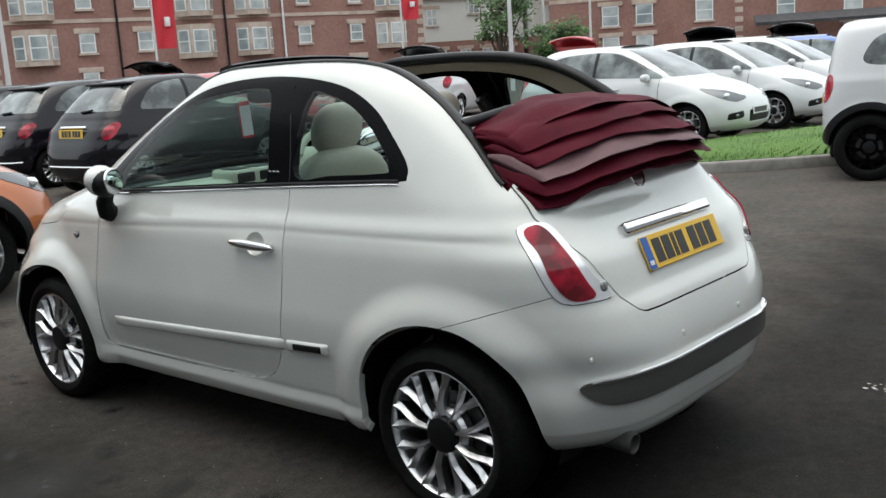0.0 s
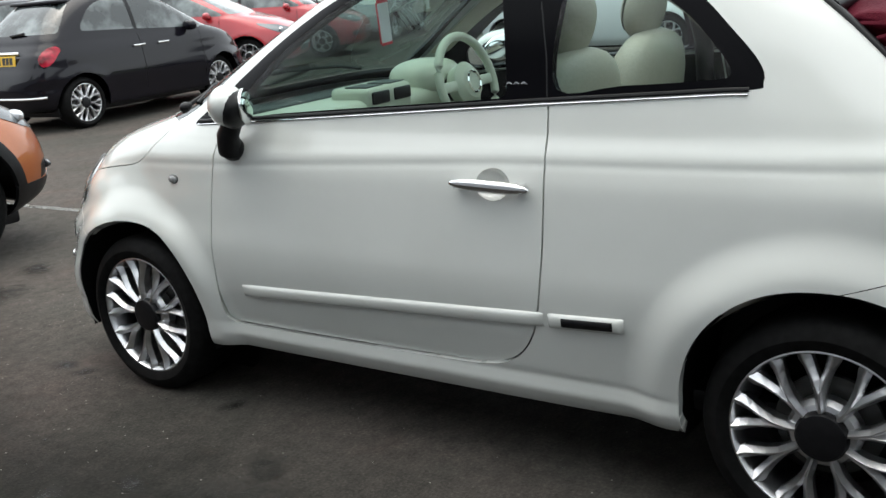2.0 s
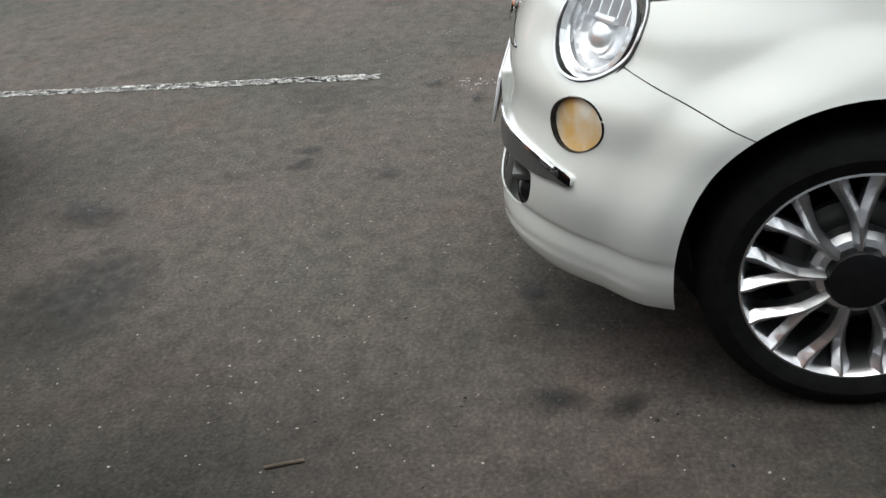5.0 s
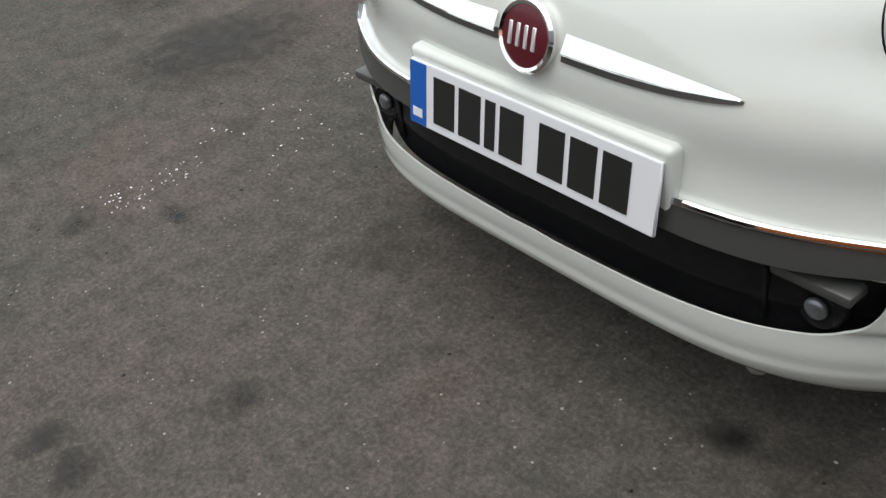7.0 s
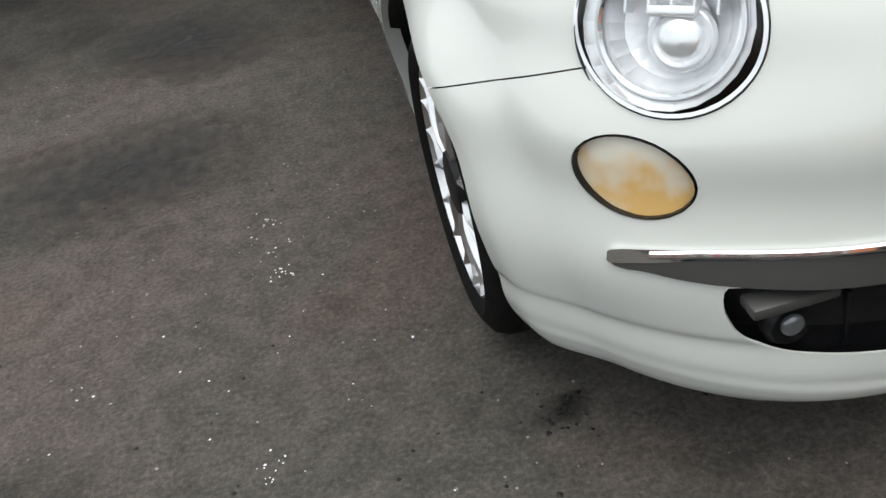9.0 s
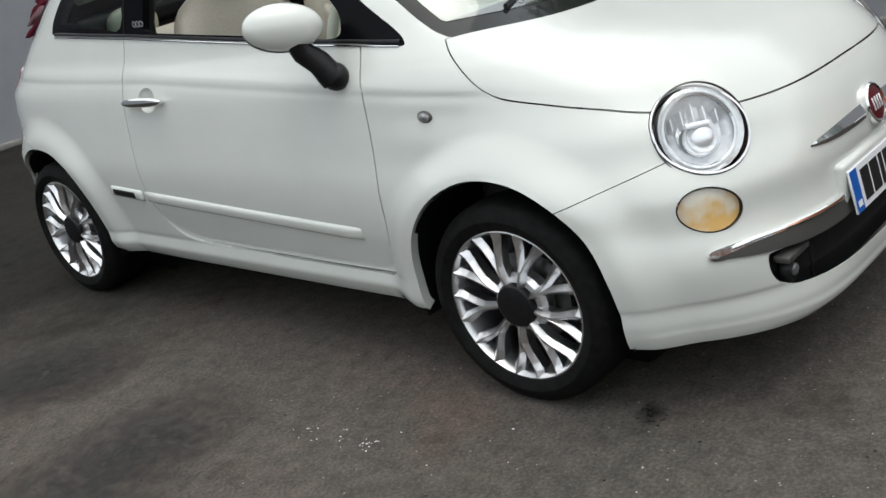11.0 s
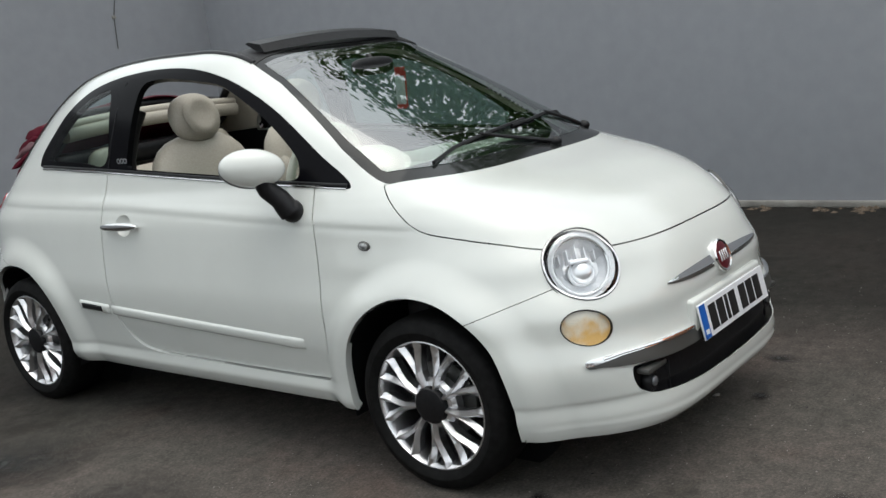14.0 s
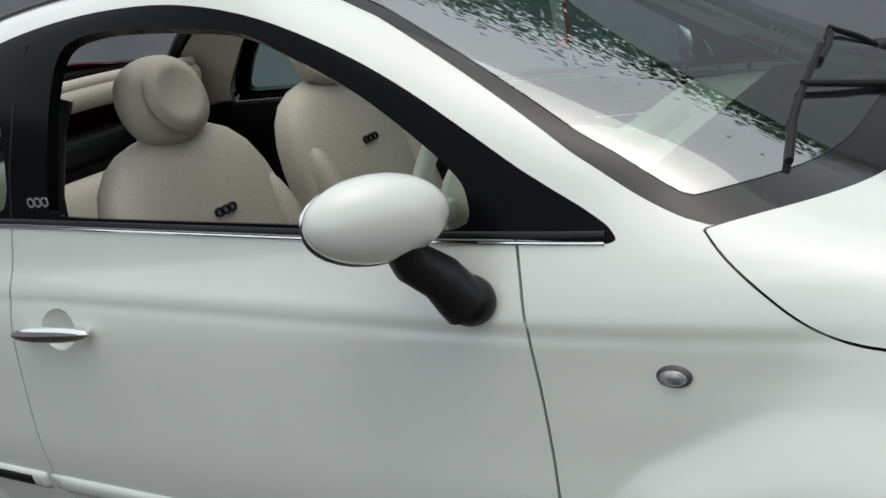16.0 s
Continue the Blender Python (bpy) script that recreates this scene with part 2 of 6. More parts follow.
def slab(lo, hi, bevel=0.0, seg=2, m=None):
    """A bmesh box from corner to corner with rounded edges."""
    bm = bmesh.new()
    bmesh.ops.create_cube(bm, size=1)
    a, b = Vector(lo), Vector(hi)
    for v in bm.verts:
        v.co = Vector([(p + q) / 2 + c * (q - p) for p, q, c in zip(a, b, v.co)])
    if bevel:
        bmesh.ops.bevel(bm, geom=bm.edges[:], offset=bevel, segments=seg, affect="EDGES", profile=0.5)
    if m is not None:
        bmesh.ops.transform(bm, matrix=m, verts=bm.verts)
    return bm


def ball(center, size, u=24, v=16, m=None):
    bm = bmesh.new()
    bmesh.ops.create_uvsphere(bm, u_segments=u, v_segments=v, radius=1)
    for p in bm.verts:
        p.co = Vector([a * b for a, b in zip(p.co, size)])
    bmesh.ops.transform(bm, matrix=Matrix.Translation(center) @ (m or Matrix()), verts=bm.verts)
    return bm


def lathe(profile, axis_m, n=48, close=False):
    """A turned bmesh: profile of (radius, height), about the z axis of axis_m."""
    bm = bmesh.new()
    rings = [[bm.verts.new(axis_m @ Vector((r * math.cos(2 * math.pi * k / n), r * math.sin(2 * math.pi * k / n), h))) for k in range(n)] for r, h in profile]
    pairs = list(zip(rings, rings[1:])) + ([(rings[-1], rings[0])] if close else [])
    for a, b in pairs:
        for k in range(n):
            bm.faces.new((a[k], a[(k + 1) % n], b[(k + 1) % n], b[k]))
    for ring, r in ((rings[0], profile[0][0]), (rings[-1], profile[-1][0])):
        if r < 1e-4:
            bmesh.ops.remove_doubles(bm, verts=ring, dist=1e-3)
    bmesh.ops.recalc_face_normals(bm, faces=bm.faces)
    return bm


def tube(points, r, n=10, r_end=None):
    """A round bar along points."""
    bm = bmesh.new()
    pts = [Vector(p) for p in points]
    rings = []
    for i, p in enumerate(pts):
        d = (pts[min(i + 1, len(pts) - 1)] - pts[max(i - 1, 0)]).normalized()
        side = d.cross(Vector((0, 0, 1)) if abs(d.z) < 0.9 else Vector((1, 0, 0))).normalized()
        up = side.cross(d)
        rad = r + ((r_end if r_end is not None else r) - r) * i / (len(pts) - 1)
        rings.append([bm.verts.new(p + rad * (math.cos(2 * math.pi * k / n) * side + math.sin(2 * math.pi * k / n) * up)) for k in range(n)])
    for a, b in zip(rings, rings[1:]):
        for k in range(n):
            bm.faces.new((a[k], a[(k + 1) % n], b[(k + 1) % n], b[k]))
    bm.faces.new(rings[0][::-1])
    bm.faces.new(rings[-1])
    bmesh.ops.recalc_face_normals(bm, faces=bm.faces)
    return bm


def join(*bms):
    out = bmesh.new()
    for b in bms:
        me = bpy.data.meshes.new("join")
        b.to_mesh(me)
        b.free()
        out.from_mesh(me)
        bpy.data.meshes.remove(me)
    return out


def spline(rows, v):
    """Catmull-Rom through the rows at the row number v."""
    i = min(max(int(v), 0), len(rows) - 2)
    t = v - i
    p = [rows[min(max(i + k, 0), len(rows) - 1)] for k in (-1, 0, 1, 2)]
    return [0.5 * (2 * b + (c - a) * t + (2 * a - 5 * b + 4 * c - d) * t * t + (3 * b - a - 3 * c + d) * t ** 3) for a, b, c, d in zip(*p)]


def smooth_line(points, per=8, closed=True):
    """A closed or open smooth line through 2D or 3D points."""
    n = len(points)
    if closed:
        rows = [points[-1], *points, points[0], points[1]]
        return np.array([spline(rows, 1 + i / per) for i in range(n * per)])
    return np.array([spline(points, i / per) for i in range((n - 1) * per + 1)])


class Skin:
    """A body skin from level lines: each row is height, front, rear, half-width, front and rear squareness; lips are raised rings round the wheels."""

    def __init__(self, rows, ym, lips=(), around=210, per=8):
        self.rows, self.ym, self.lips = rows, ym, lips
        verts, faces = [], []
        levels = [i / per for i in range((len(rows) - 1) * per + 1)]
        for v in levels:
            verts += self.outline(spline(rows, v), around)
        m = around + 1
        for i in range(len(levels) - 1):
            for k in range(around):
                faces.append((i * m + k + 1, i * m + k, (i + 1) * m + k, (i + 1) * m + k + 1))
        self.half = (np.array(verts), faces)
        table = [(spline(rows, i / 20)) for i in range((len(rows) - 1) * 20 + 1)]
        self.table = np.array(table)

    def lip(self, x, y, z):
        for by, bz, r, wide, high in self.lips:
            k = min(max((r + wide - math.hypot(y - by, z - bz)) / wide, 0.0), 1.0)
            q = min(max((x - 0.45) / 0.2, 0.0), 1.0)
            x += high * k * k * (3 - 2 * k) * q * q * (3 - 2 * q)
        return x

    def outline(self, row, around):
        """One level line from the nose round to the tail, in steps of even length."""
        z, fy, ry, w, nf, nr = row
        a = np.linspace(0, math.pi / 2, 240)
        xs, ys = [], []
        for n, e, turn in ((nf, fy, -1), (nr, ry, 1)):
            q = np.unique(np.concatenate((np.clip(np.cos(a), 0, 1) ** (2 / n), np.linspace(0, 1, 240), 1 - np.linspace(0, 1, 80) ** 4)))[::turn]
            xs.append(w * np.clip(1 - q ** n, 0, 1) ** (1 / n))
            ys.append(self.ym + (e - self.ym) * q)
        x, y = np.concatenate(xs), np.concatenate(ys)
        run = np.concatenate(((0,), np.cumsum(np.hypot(np.diff(x), np.diff(y)))))
        at = np.linspace(0, run[-1], around + 1)
        x, y = np.interp(at, run, x), np.interp(at, run, y)
        x[0] = x[-1] = 0.0
        return [(self.lip(p, q, z), q, z) for p, q in zip(x, y)]

    def level(self, z):
        return [np.interp(z, self.table[:, 0], self.table[:, i]) for i in range(6)]

    def side(self, y, z):
        """Half-width of the body at y and z."""
        _, fy, ry, w, nf, nr = self.level(z)
        n, e = (nf, fy) if y > self.ym else (nr, ry)
        q = min(abs((y - self.ym) / (e - self.ym)), 1)
        return self.lip(w * (1 - q ** n) ** (1 / n), y, z)

    def end(self, x, z, front=True):
        """y of the nose or tail at x and z."""
        _, fy, ry, w, nf, nr = self.level(z)
        n, e = (nf, fy) if front else (nr, ry)
        q = min(abs(x) / w, 1)
        y = self.ym + (e - self.ym) * (1 - q ** n) ** (1 / n)
        if not (front and self.lips and abs(x) > 0.45):
            return y
        # where the raised flanks carry the surface further out
        low, high = y - 0.01, e
        for _ in range(18):
            y = (low + high) / 2
            q = (y - self.ym) / (e - self.ym)
            low, high = (y, high) if self.lip(w * (1 - q ** n) ** (1 / n), y, z) >= abs(x) else (low, y)
        return y


def clip(mesh, phi):
    """What of the mesh lies where phi < 0, cut along phi = 0."""
    V, F = mesh
    ins = phi < 0
    new_v, cache, out = list(map(tuple, V)), {}, []
    for q in F:
        flags = [ins[i] for i in q]
        if all(flags):
            out.append(q)
        elif any(flags):
            poly = []
            for a, b in zip(q, q[1:] + q[:1]):
                if ins[a]:
                    poly.append(a)
                if ins[a] != ins[b]:
                    key = (min(a, b), max(a, b))
                    if key not in cache:
                        t = phi[a] / (phi[a] - phi[b])
                        cache[key] = len(new_v)
                        new_v.append(tuple(V[a] + t * (V[b] - V[a])))
                    poly.append(cache[key])
            if len(poly) > 2:
                out.append(tuple(poly))
    used = sorted({i for q in out for i in q})
    at = {i: k for k, i in enumerate(used)}
    return np.array([new_v[i] for i in used]).reshape(-1, 3), [tuple(at[i] for i in q) for q in out]


def cut(mesh, field, gap=0.0025):
    """The parts inside and outside of a field, with a gap between."""
    phi = field(mesh[0])
    return clip(mesh, phi + gap), clip(mesh, gap - phi)


def inside(line, axes=(1, 2)):
    """A signed distance field to a closed line, seen along one axis."""
    line = np.array(line)

    def field(V):
        P = V[:, axes] if isinstance(axes, (tuple, list)) else V @ axes
        P = np.asarray(P)
        best, odd = np.full(len(P), 1e9), np.zeros(len(P), bool)
        for a, b in zip(line, np.roll(line, -1, axis=0)):
            d = b - a
            t = np.clip(((P - a) @ d) / (d @ d + 1e-12), 0, 1)
            best = np.minimum(best, np.hypot(*(P - a - t[:, None] * d).T))
            cross = (a[1] > P[:, 1]) != (b[1] > P[:, 1])
            with np.errstate(divide="ignore", invalid="ignore"):
                odd ^= cross & (P[:, 0] < (b[0] - a[0]) * (P[:, 1] - a[1]) / (b[1] - a[1]) + a[0])
        return np.where(odd, -best, best)
    return field


def oval(center, normal, a, b, lean=0.0):
    """A field for an oval on the skin, seen along normal; only near the centre."""
    c, n = np.array(center), np.array(Vector(normal).normalized())
    u = np.array(Vector(normal).cross(Vector((0, 0, 1))).normalized())
    w = np.cross(u, n)
    u, w = u * math.cos(lean) + w * math.sin(lean), w * math.cos(lean) - u * math.sin(lean)

    def field(V):
        P = V - c
        d = (np.hypot(P @ u / a, P @ w / b) - 1) * min(a, b)
        return np.where(np.linalg.norm(P, axis=1) < 2.5 * max(a, b), d, 1.0)
    return field


def normals(mesh):
    V, F = mesh
    N = np.zeros_like(V)
    for q in F:
        n = np.cross(V[q[1]] - V[q[0]], V[q[2]] - V[q[0]]) if len(q) == 3 else np.cross(V[q[2]] - V[q[0]], V[q[3]] - V[q[1]])
        for i in q:
            N[i] += n
    return N / (np.linalg.norm(N, axis=1)[:, None] + 1e-12)


def both(mesh):
    """Right half and its mirror, sewn along the middle."""
    V, F = mesh
    at, extra = {}, []
    for i, v in enumerate(V):
        if abs(v[0]) < 1e-5:
            at[i] = i
        else:
            at[i] = len(V) + len(extra)
            extra.append((-v[0], v[1], v[2]))
    return np.array([*map(tuple, V), *extra]), F + [tuple(at[i] for i in reversed(q)) for q in F]


def flip(mesh):
    V, F = mesh
    return V * np.array([-1, 1, 1]), [tuple(reversed(q)) for q in F]


def edged(mesh, depth=0.02, lift=0.0):
    """The skin piece, lifted, with its rims folded inwards by depth."""
    V, F = mesh
    N = normals(mesh)
    V = V + N * lift
    count = {}
    for q in F:
        for a, b in zip(q, q[1:] + q[:1]):
            count[(a, b)] = 1
    rim = [(a, b) for a, b in count if (b, a) not in count]
    verts, faces, at = list(map(tuple, V)), list(F), {}
    for a, b in rim:
        for i in (a, b):
            if i not in at:
                at[i] = len(verts)
                verts.append(tuple(V[i]))
                verts.append(tuple(V[i] - N[i] * depth))
        faces.append((b, a) and (at[b], at[a], at[a] + 1, at[b] + 1))
    return np.array(verts), faces


def inner(mesh, depth):
    V, F = mesh
    return V - normals(mesh) * depth, [tuple(reversed(q)) for q in F]


def skin_part(name, mesh, material, parent, label="", depth=0.02, lift=0.0):
    V, F = edged(mesh, depth, lift) if depth else (mesh[0] + normals(mesh) * lift, mesh[1])
    return mesh_object(name, V, F, material, parent, label)


# ---- the white convertible ----
LEVELS = [
    (0.222, 0.679, -2.73, 0.722, 5, 3.8), (0.245, 0.703, -2.8, 0.736, 4.66, 4.1), (0.278, 0.713, -2.835, 0.742, 4.6, 4.5), (0.312, 0.713, -2.85, 0.746, 4.45, 4.8), (0.335, 0.714, -2.858, 0.749, 4.5, 4.9),
    (0.41, 0.7, -2.875, 0.762, 4.5, 4.9), (0.5, 0.683, -2.88, 0.777, 4.04, 4.6), (0.58, 0.68, -2.865, 0.779, 3.89, 5.2), (0.66, 0.655, -2.835, 0.771, 3.55, 5.6), (0.72, 0.622, -2.8, 0.764, 3.56, 6),
    (0.78, 0.571, -2.775, 0.757, 3.53, 6.5), (0.84, 0.483, -2.745, 0.748, 3.77, 6.8), (0.89, 0.358, -2.7, 0.733, 4.15, 6.6), (0.925, 0.247, -2.668, 0.719, 4.27, 6.8), (0.965, 0.08, -2.632, 0.702, 4.58, 6.8)]
CABIN = [
    (1.01, -0.055, -2.605, 0.689, 4.7, 6.4), (1.084, -0.195, -2.54, 0.669, 4.8, 5.8), (1.188, -0.395, -2.45, 0.642, 4.6, 5.0),
    (1.293, -0.595, -2.335, 0.608, 4.2, 4.4), (1.376, -0.755, -2.215, 0.567, 3.8, 4.0), (1.428, -0.855, -2.11, 0.525, 3.6, 3.6),
    (1.463, -0.975, -1.95, 0.462, 3.2, 3.2), (1.488, -1.12, -1.76, 0.34, 3, 3), (1.497, -1.19, -1.40, 0.10, 2.5, 2.5), (1.498, -1.199, -1.21, 0.004, 2.5, 2.5)]
LIPS = ((0.016, 0.28, 0.372, 0.10, 0.030), (-2.316, 0.28, 0.378, 0.12, 0.032), (0.333, 0.504, 0.152, 0.359, 0.067))
SIDE_WINDOW = smooth_line([(-0.283, 0.966), (-0.45, 0.977), (-1.0, 1.008), (-1.58, 1.041), (-2.07, 1.064), (-2.118, 1.082), (-2.105, 1.125), (-2.035, 1.20), (-1.95, 1.278),
                           (-1.83, 1.342), (-1.70, 1.377), (-1.53, 1.398), (-1.34, 1.403), (-1.14, 1.389), (-0.967, 1.352), (-0.80, 1.287), (-0.63, 1.197), (-0.43, 1.066)], 4)
DOOR_PANE = smooth_line([(-0.53, 0.996), (-0.70, 1.006), (-0.9, 1.018), (-1.2, 1.034), (-1.36, 1.043), (-1.44, 1.048), (-1.475, 1.052), (-1.487, 1.068), (-1.482, 1.12), (-1.470, 1.20), (-1.455, 1.28), (-1.442, 1.33), (-1.42, 1.354), (-1.38, 1.364), (-1.3, 1.366),
                         (-1.2, 1.358), (-1.11, 1.347), (-0.945, 1.318), (-0.766, 1.232), (-0.663, 1.170), (-0.55, 1.085), (-0.515, 1.04)], 4)
QUARTER_PANE = smooth_line([(-1.63, 1.072), (-1.8, 1.078), (-2.0, 1.088), (-2.05, 1.102), (-2.0, 1.17), (-1.92, 1.245), (-1.82, 1.305), (-1.70, 1.342), (-1.645, 1.34), (-1.625, 1.25)], 4)
DOOR = smooth_line([(-0.438, 0.992), (-0.414, 0.85), (-0.398, 0.70), (-0.392, 0.52), (-0.402, 0.36), (-0.43, 0.318), (-0.50, 0.312), (-0.9, 0.314), (-1.25, 0.318), (-1.42, 0.326), (-1.515, 0.360), (-1.575, 0.43),
                    (-1.605, 0.52), (-1.62, 0.65), (-1.625, 0.80), (-1.622, 0.90), (-1.618, 0.98), (-1.612, 1.06), (-1.605, 1.14), (-1.56, 1.16), (-1.0, 1.12), (-0.6, 1.06), (-0.46, 1.01)], 4)
RAIL = np.array([(-2.7, 0.59), (-2.556, 0.59), (-2.445, 0.578), (-2.30, 0.538), (-2.18, 0.508), (-2.03, 0.482), (-1.88, 0.458), (-1.75, 0.447), (-1.5, 0.455), (-1.23, 0.473), (-1.04, 0.483),
                 (-0.886, 0.482), (-0.72, 0.505), (-0.53, 0.560), (-0.36, 0.610), (-0.20, 0.634), (0.0, 0.64), (0.8, 0.64)])
for outline in (SIDE_WINDOW, DOOR_PANE, QUARTER_PANE):
    outline[:, 1] += 0.045 * np.maximum(outline[:, 1] - 1.0, 0)
    outline[:, 0] -= 0.06 * np.maximum(-1.6 - outline[:, 0], 0)
TAIL_VIEW = np.array([(0.71, 0.0), (0.70, 0.0), (0.0, 1.0)])


def rail_x(y):
    return np.interp(y, RAIL[:, 0], RAIL[:, 1] * 0.985)


def cowl_y(x):
    return 0.057 - 0.223 * (np.abs(x) / 0.631) ** 4.86


def arch_field(y0, ry, rz):
    return lambda V: (((np.abs(V[:, 1] - y0) / ry) ** 2.2 + (np.abs(V[:, 2] - 0.285) / rz) ** 2.2) ** (1 / 2.2) - 1) * ry


def roof_field(V):
    return np.maximum.reduce([np.abs(V[:, 0]) - rail_x(V[:, 1]), V[:, 1] - cowl_y(V[:, 0]), -2.49 - V[:, 1], 0.9 - V[:, 2]])


def at_nose(skin, x, z):
    """Point and outward normal of the nose."""
    e = 0.004
    y = skin.end(x, z)
    return (x, y, z), Vector((-(skin.end(x + e, z) - skin.end(x - e, z)) / (2 * e), 1, -(skin.end(x, z + e) - skin.end(x, z - e)) / (2 * e))).normalized()


def wheel_meshes(r_tyre=0.288, r_rim=0.212, blades=18, width=0.185):
    """Meshes of one wheel, its outer face towards +x, the hub at the origin."""
    face = Matrix.Rotation(math.pi / 2, 4, "Y")
    s = r_rim
    out = {}
    tyre = lathe([(s - 0.004, 0.0), (s + 0.006, 0.010), (s + 0.03, 0.018), (r_tyre - 0.035, 0.014), (r_tyre - 0.012, 0.0), (r_tyre - 0.002, -0.02), (r_tyre, -0.05), (r_tyre, -width + 0.05), (r_tyre - 0.012, -width), (s, -width)], face, 72)
    rim = lathe([(s - 0.030, -0.15), (s - 0.024, -0.06), (s - 0.012, -0.016), (s - 0.008, -0.002), (s - 0.003, 0.006), (s + 0.001, 0.005), (s + 0.001, -0.02), (s + 0.001, -width + 0.01)], face, 72)
    disc = lathe([(0.0, -0.075), (0.125, -0.075), (0.125, -0.09), (0.0, -0.09)], face, 40)
    cap = lathe([(0.0, 0.010), (0.045, 0.009), (0.056, 0.006), (0.062, -0.004), (0.062, -0.03)], face, 36)
    hub = lathe([(0.06, -0.012), (0.075, -0.016), (0.085, -0.03), (0.085, -0.06), (0.0, -0.06)], face, 36)
    for name, bm in (("tyre", tyre), ("rim", rim), ("brake_disc", disc), ("hub_cap", cap), ("hub", hub)):
        me = bpy.data.meshes.new(name)
        bm.to_mesh(me)
        bm.free()
        me.shade_smooth()
        me.set_sharp_from_angle(angle=radians(35))
        out[name] = me
    for side in (-1, 1):
        # one blade along +z, its foot leaning towards its neighbour
        lean = side * math.pi / blades * 0.88
        rows = [(0.060, lean, 0.0095, -0.002), (0.085, lean, 0.0105, 0.002), (0.11, lean * 0.92, 0.0105, 0.002), (0.14, lean * 0.58, 0.0115, 0.000), (0.17, lean * 0.24, 0.0135, -0.003), (s - 0.022, lean * 0.04, 0.0165, -0.002), (s - 0.003, 0.0, 0.015, 0.002)]
        vs, fs = [], []
        for r, a, half, h in rows:
            c, sn = math.cos(a), math.sin(a)
            for dy, dx in ((-half, h - 0.011), (-half * 0.14, h + 0.005), (half * 0.14, h + 0.005), (half, h - 0.011), (half * 0.8, h - 0.042), (-half * 0.8, h - 0.042)):
                vs.append((dx, r * sn + dy * c, r * c - dy * sn))
        for i in range(len(rows) - 1):
            for k in range(6):
                a, b = i * 6 + k, i * 6 + (k + 1) % 6
                fs.append((a, b, b + 6, a + 6))
        fs += [tuple(range(5, -1, -1)), tuple(range(len(vs) - 6, len(vs)))]
        me = bpy.data.meshes.new("spoke")
        me.from_pydata(vs, [], fs)
        out["spoke%d" % side] = me
    out["blades"] = blades
    for n, m in (("tyre", RUBBER), ("rim", ALLOY), ("brake_disc", DARKGREY), ("hub_cap", BLACK), ("hub", ALLOY), ("spoke-1", ALLOY), ("spoke1", ALLOY)):
        out[n].materials.append(m)
    return out


def put_wheel(parent, kit, x, y, turn=0.0, spokes=True, z=0.285):
    """A wheel on its parent's side x, hub at (x, y)."""
    w = link("wheel", kit["tyre"], parent)
    w.matrix_basis = pose(x, y, z, turn, 0, 0) if x > 0 else pose(x, y, z, -turn, 0, 180)
    for n in ("rim", "hub", "hub_cap", "brake_disc"):
        link(n, kit[n], w, {"rim": "polished silver alloy rim", "hub_cap": "black centre cap"}.get(n, ""))
    n = kit["blades"]
    for k in range(n if spokes else 0):
        link("spoke", kit["spoke%d" % (1 if k % 2 else -1)], w).matrix_basis = pose(0, 0, 0, 360 * k / n)
    return w


def bars(parent, m, text_bars, w, h, ink):
    """Plain bars for the signs of a plate: gap and width of each, from the left."""
    x = -w / 2
    for gap, wide in text_bars:
        x += gap
        part("plate_mark", slab((x, -h / 2, 0), (x + wide, h / 2, 0.0015), 0, m=m), ink, parent)
        x += wide


PLATE_MARKS = [(0.062, 0.05), (0.011, 0.05), (0.011, 0.022), (0.011, 0.05), (0.033, 0.05), (0.011, 0.05), (0.011, 0.05)]


def number_plate(parent, m, ground, band=True, marks=True):
    """A plate in the plane of m, x to its right and y up, facing +z."""
    p = part("number_plate", slab((-0.26, -0.0555, -0.004), (0.26, 0.0555, 0.003), 0.002, 1, m), ground, parent)
    if band:
        part("plate_band", slab((-0.258, -0.053, 0.003), (-0.218, 0.053, 0.0045), 0, m=m), PLATE_B, p, "blue band of a number plate")
        part("plate_mark", slab((-0.25, -0.04, 0.0045), (-0.226, -0.025, 0.0052), 0, m=m), PLATE_W, p)
    if marks:
        bars(p, m @ Matrix.Translation((0, 0, 0.0032)), PLATE_MARKS, 0.52, 0.079, INK)
    return p


